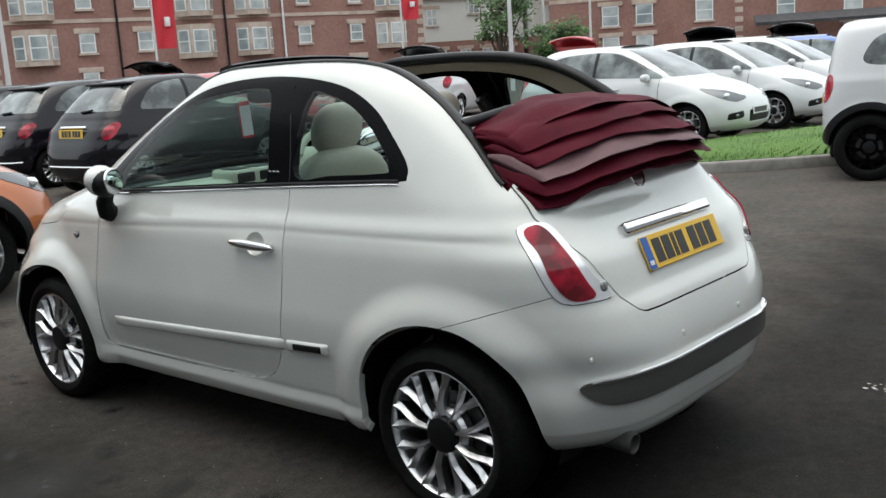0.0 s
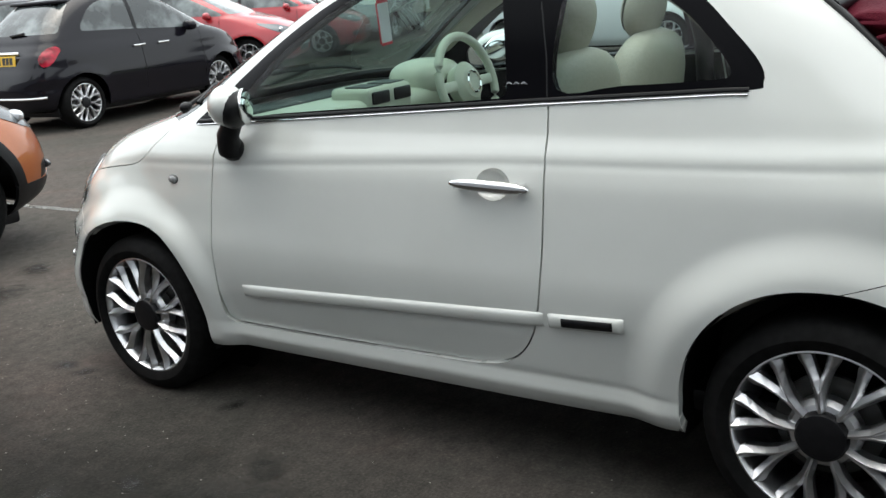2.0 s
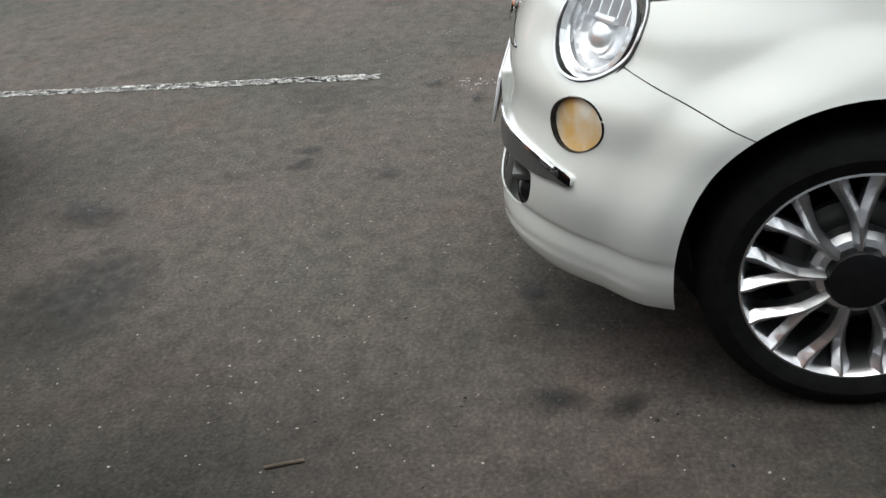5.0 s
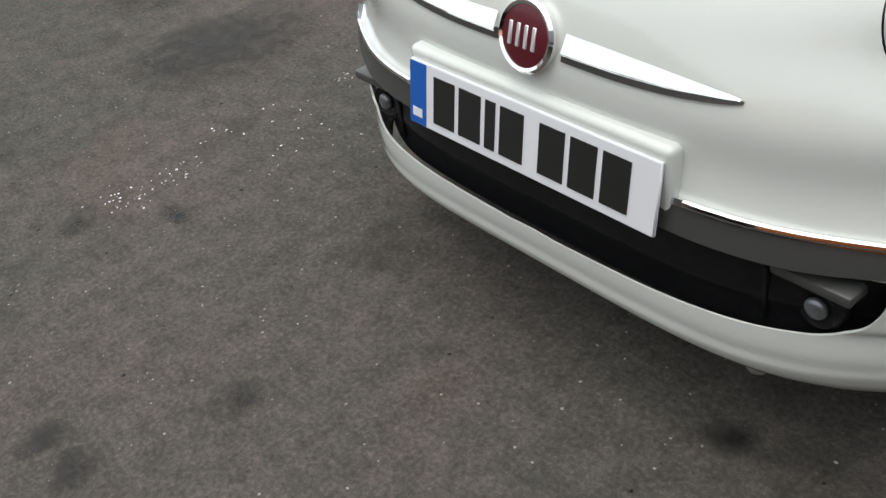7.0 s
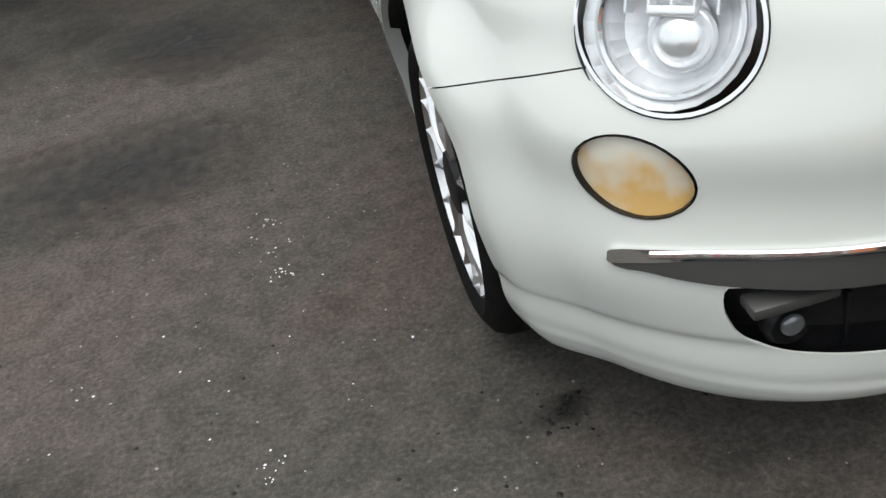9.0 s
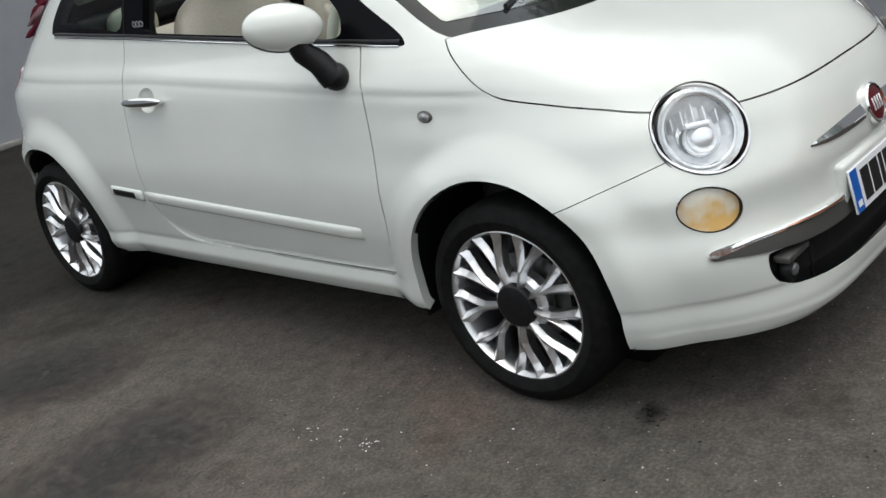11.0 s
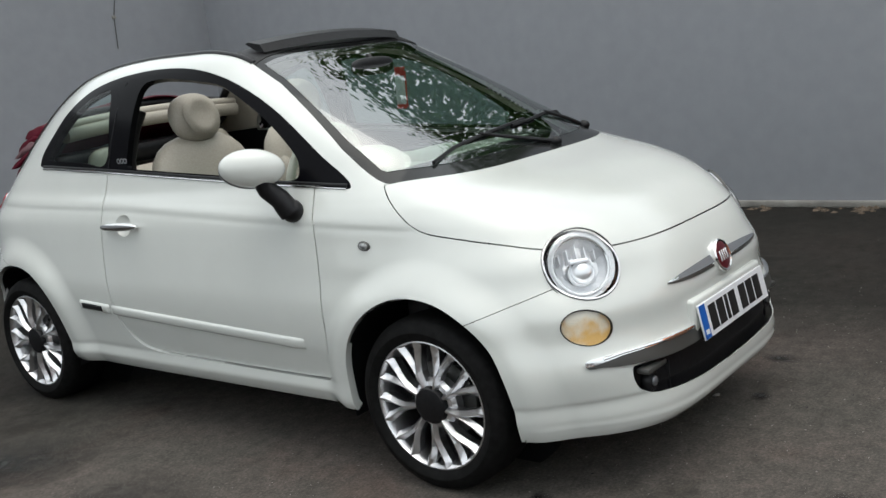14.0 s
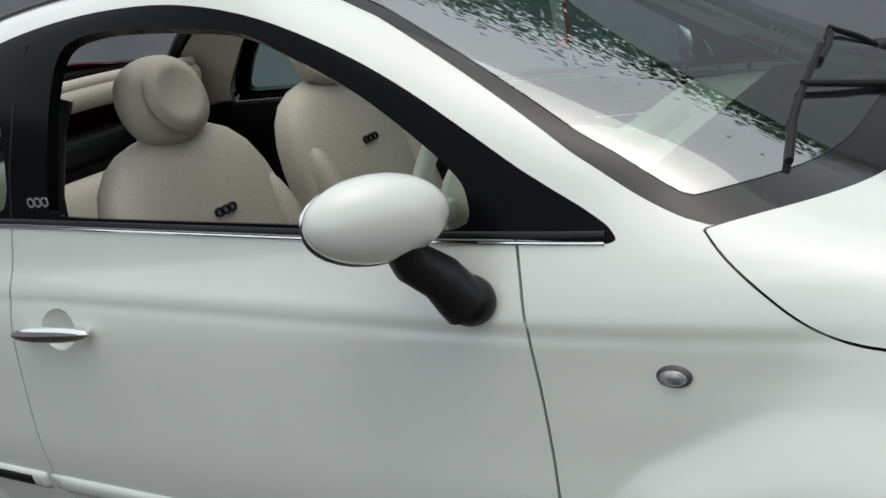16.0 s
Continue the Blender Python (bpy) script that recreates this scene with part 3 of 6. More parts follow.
def convertible():
    car = thing("convertible_car", "pearl white small convertible with its burgundy canvas roof folded back", "car")
    skin = Skin(LEVELS + CABIN, -1.2, LIPS, 380)
    # shoulder fold along the sides; the sills a little higher than the nose
    V, F = skin.half
    x, y, z = V[:, 0].copy(), V[:, 1], V[:, 2].copy()
    d = z - np.interp(y, (-2.6, -1.5, -0.25, 0.4), (0.908, 0.898, 0.847, 0.822))
    fade = np.clip((x - 0.55) / 0.12, 0, 1) * np.clip((y + 2.58) / 0.15, 0, 1) * np.clip((0.25 - y) / 0.35, 0, 1)
    V[:, 0] += fade * (0.0026 * np.exp(-((d - 0.016) / 0.024) ** 2) - 0.0018 * np.exp(-((d + 0.008) / 0.010) ** 2))
    low = np.clip((0.33 - z) / 0.10, 0, 1)
    low = low * low * (3 - 2 * low)
    mid = np.interp(y, (-2.7, -2.05, -1.9, -0.45, -0.35, 0.3, 0.5, 0.66), (0, 0.2, 1, 1, 0, -1.3, -1.3, -1.7))
    chin = np.clip((0.268 - z) / 0.010, 0, 1) * np.clip((y - 0.30) / 0.10, 0, 1)
    V[:, 1] += 0.004 * chin
    V[:, 2] += low * np.where(mid > 0, 0.35, 1.0) * mid * 0.012
    V[:, 0] += np.clip(mid, 0, 1) * (0.007 * np.exp(-((z - 0.272) / 0.020) ** 2) - 0.003 * np.exp(-((z - 0.315) / 0.012) ** 2))
    h = skin.half
    for y0, ry, rz in ((0.014, 0.330, 0.354), (-2.316, 0.334, 0.360)):
        h = clip(h, -arch_field(y0, ry, rz)(h[0]))
    top, h = cut(h, roof_field, 0.0)
    dlo, h = cut(h, inside(SIDE_WINDOW), 0.0)

    # lamps in the nose
    head_c, head_n = at_nose(skin, 0.541, 0.708)
    fog_c, fog_n = at_nose(skin, 0.613, 0.539)
    rim_o, h = cut(h, oval(head_c, head_n, 0.120, 0.108, 0.5), 0.001)
    head_lens, head_ring = cut(rim_o, oval(head_c, head_n, 0.1135, 0.102, 0.5), 0.0)
    fog_o, h = cut(h, oval(fog_c, fog_n, 0.080, 0.052, 0.20), 0.001)
    fog_lens, fog_ring = cut(fog_o, oval(fog_c, fog_n, 0.0783, 0.0503, 0.20), 0.0)
    tail_pts = [(0.66, -2.516, 0.915), (0.64, -2.528, 0.936), (0.60, -2.562, 0.938), (0.575, -2.585, 0.925), (0.555, -2.631, 0.866), (0.52, -2.676, 0.785), (0.475, -2.71, 0.722), (0.49, -2.71, 0.710), (0.55, -2.69, 0.708), (0.62, -2.64, 0.712), (0.65, -2.605, 0.755), (0.67, -2.566, 0.844)]
    lamp, h = cut(h, inside(smooth_line([tuple(np.array(p) @ TAIL_VIEW + (-0.048, 0.010)) for p in tail_pts], 4), TAIL_VIEW), 0.001)
    red_pts = [(0.65, -2.535, 0.915), (0.60, -2.566, 0.925), (0.57, -2.63, 0.84), (0.55, -2.669, 0.769), (0.535, -2.69, 0.722), (0.60, -2.648, 0.720), (0.637, -2.61, 0.78), (0.645, -2.575, 0.86)]
    red, clear = cut(lamp, inside(smooth_line([tuple(np.array(p) @ TAIL_VIEW + (-0.048, 0.010)) for p in red_pts], 4), TAIL_VIEW), 0.0)

    # panels
    bonnet_line = smooth_line([(-0.25, 1.06), (-0.155, 0.952), (-0.085, 0.892), (-0.035, 0.853), (0.0, 0.833), (0.035, 0.822), (0.08, 0.815), (0.16, 0.805), (0.28, 0.786), (0.382, 0.763), (0.5, 0.744), (0.7, 0.745)], 8, False)
    bonnet, h = cut(h, lambda V: np.maximum(np.interp(V[:, 1], bonnet_line[:, 0], bonnet_line[:, 1]) - V[:, 2], cowl_y(V[:, 0]) - V[:, 1]), 0.002)
    gate = inside([(-0.1, 0.655), (0.28, 0.655), (0.36, 0.657), (0.392, 0.668), (0.445, 0.714), (0.492, 0.785), (0.532, 0.866), (0.556, 0.93), (0.570, 0.957), (0.555, 1.063), (0.53, 1.20), (-0.1, 1.20)], (0, 2))
    tailgate, h = cut(h, lambda V: np.maximum(gate(V), V[:, 1] + 2.3), 0.0025)
    door, h = cut(h, inside(DOOR), 0.0025)
    door[0][:, 0] -= 0.011 * np.clip((0.43 - door[0][:, 2]) / 0.10, 0, 1)
    front_b, h = cut(h, lambda V: np.maximum(V[:, 2] - (0.571 + 0.37 * (V[:, 1] - 0.206) + np.maximum(V[:, 1] - 0.45, 0) * 4), 0.1 - V[:, 1]), 0.0012)
    rear_b, h = cut(h, lambda V: np.maximum(V[:, 2] - (0.669 + 0.31 * (-2.441 - V[:, 1])), V[:, 1] + 2.3), 0.0012)

    skin_part("body_shell", both(h), WHITE, car, "pearl white painted body sides", 0.03)
    skin_part("bonnet", both(bonnet), WHITE, car, "pearl white bonnet", 0.018)
    gate_part = skin_part("tailgate", both(tailgate), WHITE, car, "pearl white boot lid", 0.018)

    intake = smooth_line([(-0.1, 0.408), (0.3, 0.408), (0.51, 0.408), (0.536, 0.398), (0.533, 0.356), (0.502, 0.320), (0.40, 0.304), (-0.1, 0.299)], 3)
    wider, _ = cut(front_b, inside([(-0.1, 0.425), (0.3, 0.425), (0.53, 0.423), (0.565, 0.40), (0.562, 0.335), (0.52, 0.285), (0.40, 0.268), (-0.1, 0.263)], (0, 2)), 0.0)
    _, front_b = cut(front_b, inside(intake, (0, 2)), 0.0)
    bumper = skin_part("front_bumper", both(front_b), WHITE, car, "pearl white front bumper", 0.004)
    g_in = both(wider)
    mesh_object("lower_grille", g_in[0] - normals(g_in) * 0.022 - np.array((0, 0.012, 0)), g_in[1], BLACK, bumper, "black lower air intake")
    strip_line = smooth_line([(-0.1, 0.459), (0.23, 0.459), (0.42, 0.459), (0.555, 0.455), (0.632, 0.449), (0.652, 0.439), (0.642, 0.423), (0.615, 0.423), (0.545, 0.413), (0.4, 0.408), (0.1, 0.408), (-0.1, 0.408)], 3)
    strip, _ = cut(front_b, inside(strip_line, (0, 2)), 0.0)
    edge = lambda V: np.interp(np.abs(V[:, 0]), (0, 0.42, 0.555, 0.66), (0.449, 0.449, 0.444, 0.427)) - V[:, 2]
    chrome, band = cut(strip, edge, 0.0)
    skin_part("bumper_strip", both(band), DARKGREY, bumper, "dark grey bumper strip", 0.012, 0.007)
    skin_part("chrome_edge", both(chrome), CHROME, bumper, "chrome edge of the bumper strip", 0.012, 0.009)
    for xs in (np.linspace(-0.61, -0.285, 20), np.linspace(0.285, 0.61, 20)):
        part("chrome_line", tube([(x, skin.end(x, z) + 0.010, z) for x in xs for z in (float(np.interp(abs(x), (0, 0.42, 0.555, 0.65), (0.459, 0.458, 0.454, 0.443))),)], 0.0055, 8), CHROME, bumper)
    for s in (-1, 1):
        c, n = at_nose(skin, 0.456, 0.338)
        c = (s * c[0], c[1] - 0.03, c[2])
        part("lamp_pod", lathe([(0.0, -0.02), (0.034, -0.02), (0.036, -0.004), (0.030, 0.006), (0.022, 0.002), (0.0, 0.0)], look(c, (c[0] + s * 0.1, c[1] - 1, c[2])), 28), BLACK, bumper)
        part("lamp_ledge", slab((-0.055, -0.03, -0.008), (0.062, 0.012, 0.010), 0.006, 2, Matrix.Translation((c[0], c[1] + 0.012, c[2] + 0.046))), DARKGREY, bumper, "grey ledge above the lamp")
        part("lamp_cheek", slab((-0.004, -0.04, -0.045), (0.004, 0.014, 0.045), 0.003, 2, Matrix.Translation((c[0] - s * 0.066, c[1] + 0.010, c[2]))), BLACK, bumper)
        part("front_lamp", ball((c[0], c[1] + 0.006, c[2]), (0.017, 0.010, 0.017)), FARLAMP, bumper, "small round lamp in the air intake")

    back = skin_part("rear_bumper", both(rear_b), WHITE, car, "pearl white rear bumper", 0.025)
    strip_line = smooth_line([(-0.1, 0.497), (0.13, 0.497), (0.43, 0.496), (0.57, 0.488), (0.610, 0.474), (0.604, 0.448), (0.565, 0.418), (0.50, 0.407), (0.3, 0.406), (-0.1, 0.406)], 3)
    strip, _ = cut(rear_b, inside(strip_line, (0, 2)), 0.0)
    edge = lambda V: np.interp(np.abs(V[:, 0]), (0.0, 0.43, 0.57, 0.62), (0.487, 0.486, 0.478, 0.466)) - V[:, 2]
    chrome, band = cut(strip, edge, 0.0)
    skin_part("bumper_strip", both(band), STRIPGREY, back, "dark grey rear bumper strip", 0.014, 0.010)
    skin_part("chrome_edge", both(chrome), CHROME, back, "chrome edge of the rear strip", 0.016, 0.012)
    part("chrome_line", tube([(x, skin.end(x, z, False) - 0.014, z) for x in np.linspace(-0.59, 0.59, 50) for z in (float(np.interp(abs(x), (0.0, 0.43, 0.57, 0.62), (0.496, 0.495, 0.487, 0.474))),)], 0.0055, 8), CHROME, back)
    for x in (-0.59, -0.2, 0.2, 0.59):
        y = skin.end(x, 0.553, False)
        part("parking_sensor", ball((x, y, 0.553), (0.011, 0.005, 0.011), 14, 8), WHITE, back)
    part("exhaust_pipe", lathe([(0.030, 0.10), (0.034, -0.06), (0.030, -0.062), (0.026, -0.05), (0.026, 0.10)], look((-0.45, -2.77, 0.262), (-0.45, -3.5, 0.23)), 24), DARKGREY, car, "dull steel exhaust pipe")
    part("rear_valance", slab((-0.5, -2.74, 0.225), (0.5, -2.5, 0.30), 0.03), BLACK, car)

    # lamps
    for s, name in ((1, lambda m: m), (-1, flip)):
        lampobj = skin_part("headlamp", name(head_ring), ALLOY, car, "round chrome-rimmed headlamp with a clear lens", 0.03, 0.005)
        V, F = name(head_lens)
        N = normals((V, F))
        c = np.array((s * head_c[0], head_c[1], head_c[2]))
        d = np.clip(1 - np.linalg.norm(V - c, axis=1) / 0.11, 0, 1)
        mesh_object("lens", V + N * (0.004 + 0.02 * np.sqrt(d))[:, None], F, LENS, lampobj, "clear domed lens").visible_shadow = False
        n = Vector((s * head_n.x, head_n.y, head_n.z))
        m = look(Vector(c), Vector(c) - n)
        part("reflector", lathe([(0.103, 0.0), (0.094, -0.012), (0.088, -0.016), (0.080, -0.032), (0.066, -0.050), (0.04, -0.066), (0.0, -0.072)], m, 22), REFLECTOR, lampobj, "bright faceted reflector bowl", smooth=False)
        part("lamp_ring", lathe([(0.090, -0.012), (0.086, -0.004), (0.082, -0.008), (0.082, -0.02)], m, 40), CHROME, lampobj)
        part("projector", lathe([(0.0, -0.010), (0.020, -0.014), (0.032, -0.024), (0.036, -0.034), (0.040, -0.030), (0.043, -0.04), (0.040, -0.06)], m @ Matrix.Translation((0.010 * s, -0.016, 0)), 28), REFLECTOR, lampobj)
        for q in range(5):
            part("reflector_rib", slab((-0.06 + q * 0.028, 0.012, -0.052), (-0.056 + q * 0.028, 0.068 - abs(q - 2) * 0.012, -0.02), 0.001, 1, m), SILVER, lampobj)
        part("bulb_shield", slab((-0.030, -0.004, -0.03), (0.030, 0.010, -0.012), 0.004, 2, m @ Matrix.Translation((0, 0.012, 0))), REFLECTOR, lampobj)
        part("lamp_seal", lathe([(0.113, -0.010), (0.1145, -0.003), (0.1160, -0.0035), (0.1165, -0.012)], m, 48), DARKGREY, lampobj)
        lampobj = skin_part("side_lamp", name(fog_ring), BLACK, car, "oval side lamp with an amber bulb", 0.02, 0.003)
        V, F = name(fog_lens)
        mesh_object("lens", V + normals((V, F)) * 0.006, F, LENS, lampobj).visible_shadow = False
        V, F = inner(name(fog_lens), 0.010)
        mesh_object("reflector", V, F, AMBER, lampobj, "amber tinted reflector")
        lampobj = skin_part("tail_lamp", name(clear), SILVER, car, "tail lamp with red lens and clear silver rim", 0.02, 0.004)
        skin_part("red_lens", name(red), REDLENS, lampobj, "dark red lens", 0.01, 0.009)
        part("reverse_lens", ball((s * 0.495, skin.end(0.495, 0.752, False) + 0.004, 0.752), (0.020, 0.012, 0.024), 20, 12), REPEATER, lampobj, "smoky reversing lens")

    # doors with windows and mirrors
    pane, frame_piece = cut(dlo, inside(DOOR_PANE), 0.0)
    quarter, frame_piece = cut(frame_piece, inside(QUARTER_PANE), 0.0)
    hy, hz = -1.472, 0.836
    cup, door = cut(door, oval((skin.side(hy, hz), hy, hz), (1, 0, 0), 0.052, 0.042), 0.0)
    for s, name, word in ((1, lambda m: m, "open"), (-1, flip, "closed")):
        d = skin_part("door", name(door), WHITE, car, "pearl white door with its window %s" % word, 0.03)
        V, F = inner(name(door), 0.055)
        mesh_object("door_card", V, F, BLACK, d, "black inner door card")
        # handle with its cup
        hx = skin.side(hy, hz)
        bm = ball((0, 0, 0), (1, 1, 1), 28, 16)
        for v in bm.verts:
            v.co = Vector((0.013 * v.co.x, 0.122 * math.copysign(abs(v.co.y) ** 0.7, v.co.y), 0.017 * v.co.z))
        bmesh.ops.transform(bm, matrix=Matrix.Translation((s * (hx + 0.026), hy, hz)) @ Matrix.Rotation(radians(2), 4, "X"), verts=bm.verts)
        hd = part("door_handle", bm, CHROME, d, "chrome pull handle")
        for yy in (-0.09, 0.09):
            part("handle_foot", slab((s * (hx - 0.02), hy + yy - 0.012, hz - 0.008), (s * (hx + 0.028), hy + yy + 0.012, hz + 0.006), 0.003), CHROME, hd)
        V, F = name(cup)
        r2 = ((V[:, 1] - hy) / 0.052) ** 2 + ((V[:, 2] - hz) / 0.042) ** 2
        mesh_object("handle_cup", V - normals((V, F)) * (0.026 * np.clip(1 - r2, 0, 1) ** 0.6)[:, None], F, WHITE, d, "recessed cup behind the handle")
        # moulding along the door
        for y0, y1, nm, mt in ((-0.506, -1.618, "door_moulding", WHITE), (-1.632, -1.845, "moulding_end", WHITE), (-1.670, -1.822, "moulding_insert", BLACK)):
            vs, fs = [], []
            n = 24
            lift = 0.0 if mt is WHITE else 0.0045
            prof = [(-0.021, 0.0), (-0.019, 0.009), (-0.010, 0.013), (0.008, 0.013), (0.018, 0.009), (0.021, 0.0)] if mt is WHITE else [(-0.013, 0.008), (-0.011, 0.011), (0.0, 0.012), (0.010, 0.011), (0.012, 0.008)]
            for i in range(n + 1):
                y = y0 + (y1 - y0) * i / n
                z = 0.441 + (y + 0.506) * (-0.0425)
                e = 1.0 if 0 < i < n else 0.25
                for dz, out in prof:
                    vs.append((s * (skin.side(y, z + dz) + out * e + lift - 0.002), y, z + dz))
            k = len(prof)
            for i in range(n):
                for j in range(k - 1):
                    a = i * k + j
                    fs.append((a, a + 1, a + k + 1, a + k) if s < 0 else (a + k, a + k + 1, a + 1, a))
            mesh_object(nm, vs, fs, mt, d if nm == "door_moulding" else car, "black ribbed insert in the moulding" if mt is BLACK else "")
        # mirror
        mx, my, mz, mw = (0.825, -0.566, 1.062, 0.110) if s > 0 else (0.800, -0.585, 1.045, 0.100)
        fy = -0.500 if s > 0 else -0.515
        turn = Matrix.Rotation(radians(s * -34), 4, "Z") @ Matrix.Rotation(radians(s * -8), 4, "Y")
        mr = part("door_mirror", ball((s * mx, my, mz), (mw, 0.058, 0.064), 32, 20, turn), WHITE, d, "white rounded door mirror on a black foot")
        part("mirror_rim", ball((s * (mx - 0.006), my - 0.014, mz - 0.008), (mw - 0.003, 0.050, 0.062), 28, 16, turn), BLACK, mr)
        part("mirror_glass", ball((s * (mx - 0.026), my - 0.046, mz - 0.004), (mw - 0.014, 0.018, 0.054), 28, 12, turn), MIRROR, mr, "mirror glass")
        part("mirror_foot", tube([(s * (mx - 0.013), my + 0.02, 1.02), (s * (mx - 0.03), fy - 0.045, 0.985), (s * 0.768, fy - 0.02, 0.95), (s * 0.755, fy - 0.007, 0.918), (s * 0.745, fy, 0.900)], 0.030, 16, 0.040), BLACK, mr)
        part("mirror_base", ball((s * 0.738, fy, 0.902), (0.036, 0.043, 0.040), 20, 14), BLACK, mr)
        fr = skin_part("window_frame", name(frame_piece), GLOSSBLACK, car, "gloss black window surround", 0.025)
        if s < 0:
            g = mesh_object("door_glass", *name(pane), TINT, d, "closed tinted door glass")
            g.visible_shadow = False
        g = mesh_object("quarter_glass", *name(quarter), TINT, fr, "tinted rear quarter glass")
        g.visible_shadow = False
        # chrome line under the windows
        line = [(y, np.interp(y, (-2.07, -1.58, -1.0, -0.45, -0.283), (1.064, 1.041, 1.008, 0.977, 0.966)) - 0.004) for y in np.linspace(-2.12, -0.30, 60)]
        part("belt_chrome", tube([(s * (skin.side(y, z) + 0.002), y, z) for y, z in line], 0.0032, 8), CHROME, fr, "thin chrome belt line")
        line = [(y, z + 0.010) for y, z in line]
        part("belt_seal", tube([(s * (skin.side(y, z) + 0.001), y, z) for y, z in line], 0.006, 8), BLACK, fr)
        # door and pillar split lines
        part("pillar_line", tube([(s * (skin.side(y, z) + 0.0005), y, z) for y, z in ((-1.61, 1.05), (-1.60, 1.15), (-1.575, 1.27), (-1.55, 1.385))], 0.0025, 6), BLACK, fr)
        for i in range(3):
            c = Vector((s * (skin.side(-1.54, 1.083) + 0.001), -1.495 - i * 0.022, 1.083))
            part("pillar_mark", lathe([(0.011, 0.0), (0.011, 0.002), (0.007, 0.002), (0.007, 0.0)], Matrix.Translation(c) @ Matrix.Rotation(math.pi / 2, 4, "Y"), 16), CHROME, fr)
        part("inner_pillar", tube([(s * 0.645, -1.55, 0.90), (s * 0.622, -1.55, 1.08), (s * 0.585, -1.535, 1.20), (s * 0.55, -1.52, 1.27)], 0.034, 12), BLACK, fr, "black inner door pillar")
        # side repeater
        rc = Vector((s * (skin.side(-0.205, 0.786)), -0.205, 0.786))
        part("side_repeater", ball(rc, (0.009, 0.026, 0.017), 24, 14), DARKGREY, car, "small oval side repeater lamp")
        part("repeater_lens", ball(rc + Vector((s * 0.003, 0, 0)), (0.009, 0.021, 0.013), 24, 14), REPEATER, car)

    # windscreen, header and roof edges
    screen, rest = cut(top, lambda V: -0.868 - 0.02 * (1 - (V[:, 0] / 0.48) ** 2) - V[:, 1], 0.0)
    pane, frit = cut(screen, lambda V: np.maximum.reduce([np.abs(V[:, 0]) - rail_x(V[:, 1]) + 0.032, V[:, 1] - cowl_y(V[:, 0]) + 0.085, -0.845 - V[:, 1]]), 0.0)
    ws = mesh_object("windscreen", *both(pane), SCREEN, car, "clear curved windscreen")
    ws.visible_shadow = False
    skin_part("screen_border", both(frit), FRIT, car, "black windscreen border and cowl", 0.015, -0.002)
    header, _ = cut(rest, lambda V: -0.99 - V[:, 1], 0.0)
    skin_part("roof_header", both(header), BLACK, car, "black front roof header", 0.04)
    vs, fs = [], []
    n = 24
    for i in range(n + 1):
        x = -0.395 + 0.79 * i / n
        q = 1 - (x / 0.43) ** 2
        y, z = -0.900 + 0.035 * q, 1.430 + 0.024 * q
        vs += [(x, y, z), (x, y - 0.02, z + 0.032), (x, y - 0.085, z + 0.045), (x, y - 0.10, z + 0.04), (x, y - 0.05, z + 0.012)]
    for i in range(n):
        for k in range(5):
            a, b = i * 5 + k, i * 5 + (k + 1) % 5
            fs.append((a, b, b + 5, a + 5))
    fs += [(4, 3, 2, 1, 0), tuple(n * 5 + k for k in range(5))]
    ob = mesh_object("wind_deflector", vs, fs, BLACK, car, "raised black wind deflector", False)
    for s in (-1, 1):
        ys = np.linspace(-0.88, -2.47, 60)
        vs, fs = [], []
        for y in ys:
            xr = float(rail_x(y))
            lo, hi = 0.9, 1.496
            for _ in range(30):
                mid = (lo + hi) / 2
                if skin.side(y, mid) > xr:
                    lo = mid
                else:
                    hi = mid
            z = lo
            for dx, dz in ((0.006, 0.004), (-0.012, 0.010), (-0.045, 0.004), (-0.050, -0.012), (-0.045, -0.028), (0.0, -0.032)):
                vs.append((s * (xr + dx), y, z + dz))
        for i in range(len(ys) - 1):
            for k in range(6):
                a, b = i * 6 + k, i * 6 + (k + 1) % 6
                fs.append((a, b, b + 6, a + 6) if s > 0 else (a + 6, b + 6, b, a))
        mesh_object("roof_rail", vs, fs, BLACK, car, "black canvas guide rail")
    # cream lining of the cabin sides
    lining = clip(h, 1.085 - h[0][:, 2])
    lining = clip(lining, np.maximum(lining[0][:, 1] + 0.3, -2.5 - lining[0][:, 1]))
    trim = clip(h, np.maximum(h[0][:, 2] - 1.085, 0.62 - h[0][:, 2]))
    trim = clip(trim, np.maximum(trim[0][:, 1] + 1.60, -2.42 - trim[0][:, 1]))
    for name in (lambda m: m, flip):
        mesh_object("cabin_lining", *inner(name(lining), 0.04), CREAM, car, "cream inner pillar lining")
        mesh_object("side_trim", *inner(name(trim), 0.05), BLACK, car, "black side trim beside the rear bench")

    # nose fittings: badge, chrome bars, plate
    c, n = at_nose(skin, 0.0, 0.612)
    m = look(Vector(c) + 0.006 * n, Vector(c) - n)
    badge = part("front_badge", lathe([(0.053, -0.01), (0.054, 0.004), (0.050, 0.009), (0.045, 0.007), (0.044, 0.0)], m, 40), CHROME, car, "round chrome-ringed dark red badge")
    part("badge_face", lathe([(0.0, 0.010), (0.03, 0.009), (0.045, 0.006), (0.045, 0.0)], m, 40), BADGERED, badge)
    for k in range(4):
        part("badge_mark", slab((-0.029 + k * 0.0155, -0.017, 0.008), (-0.022 + k * 0.0155, 0.017, 0.0115), 0.001, 1, m), SILVER, badge)
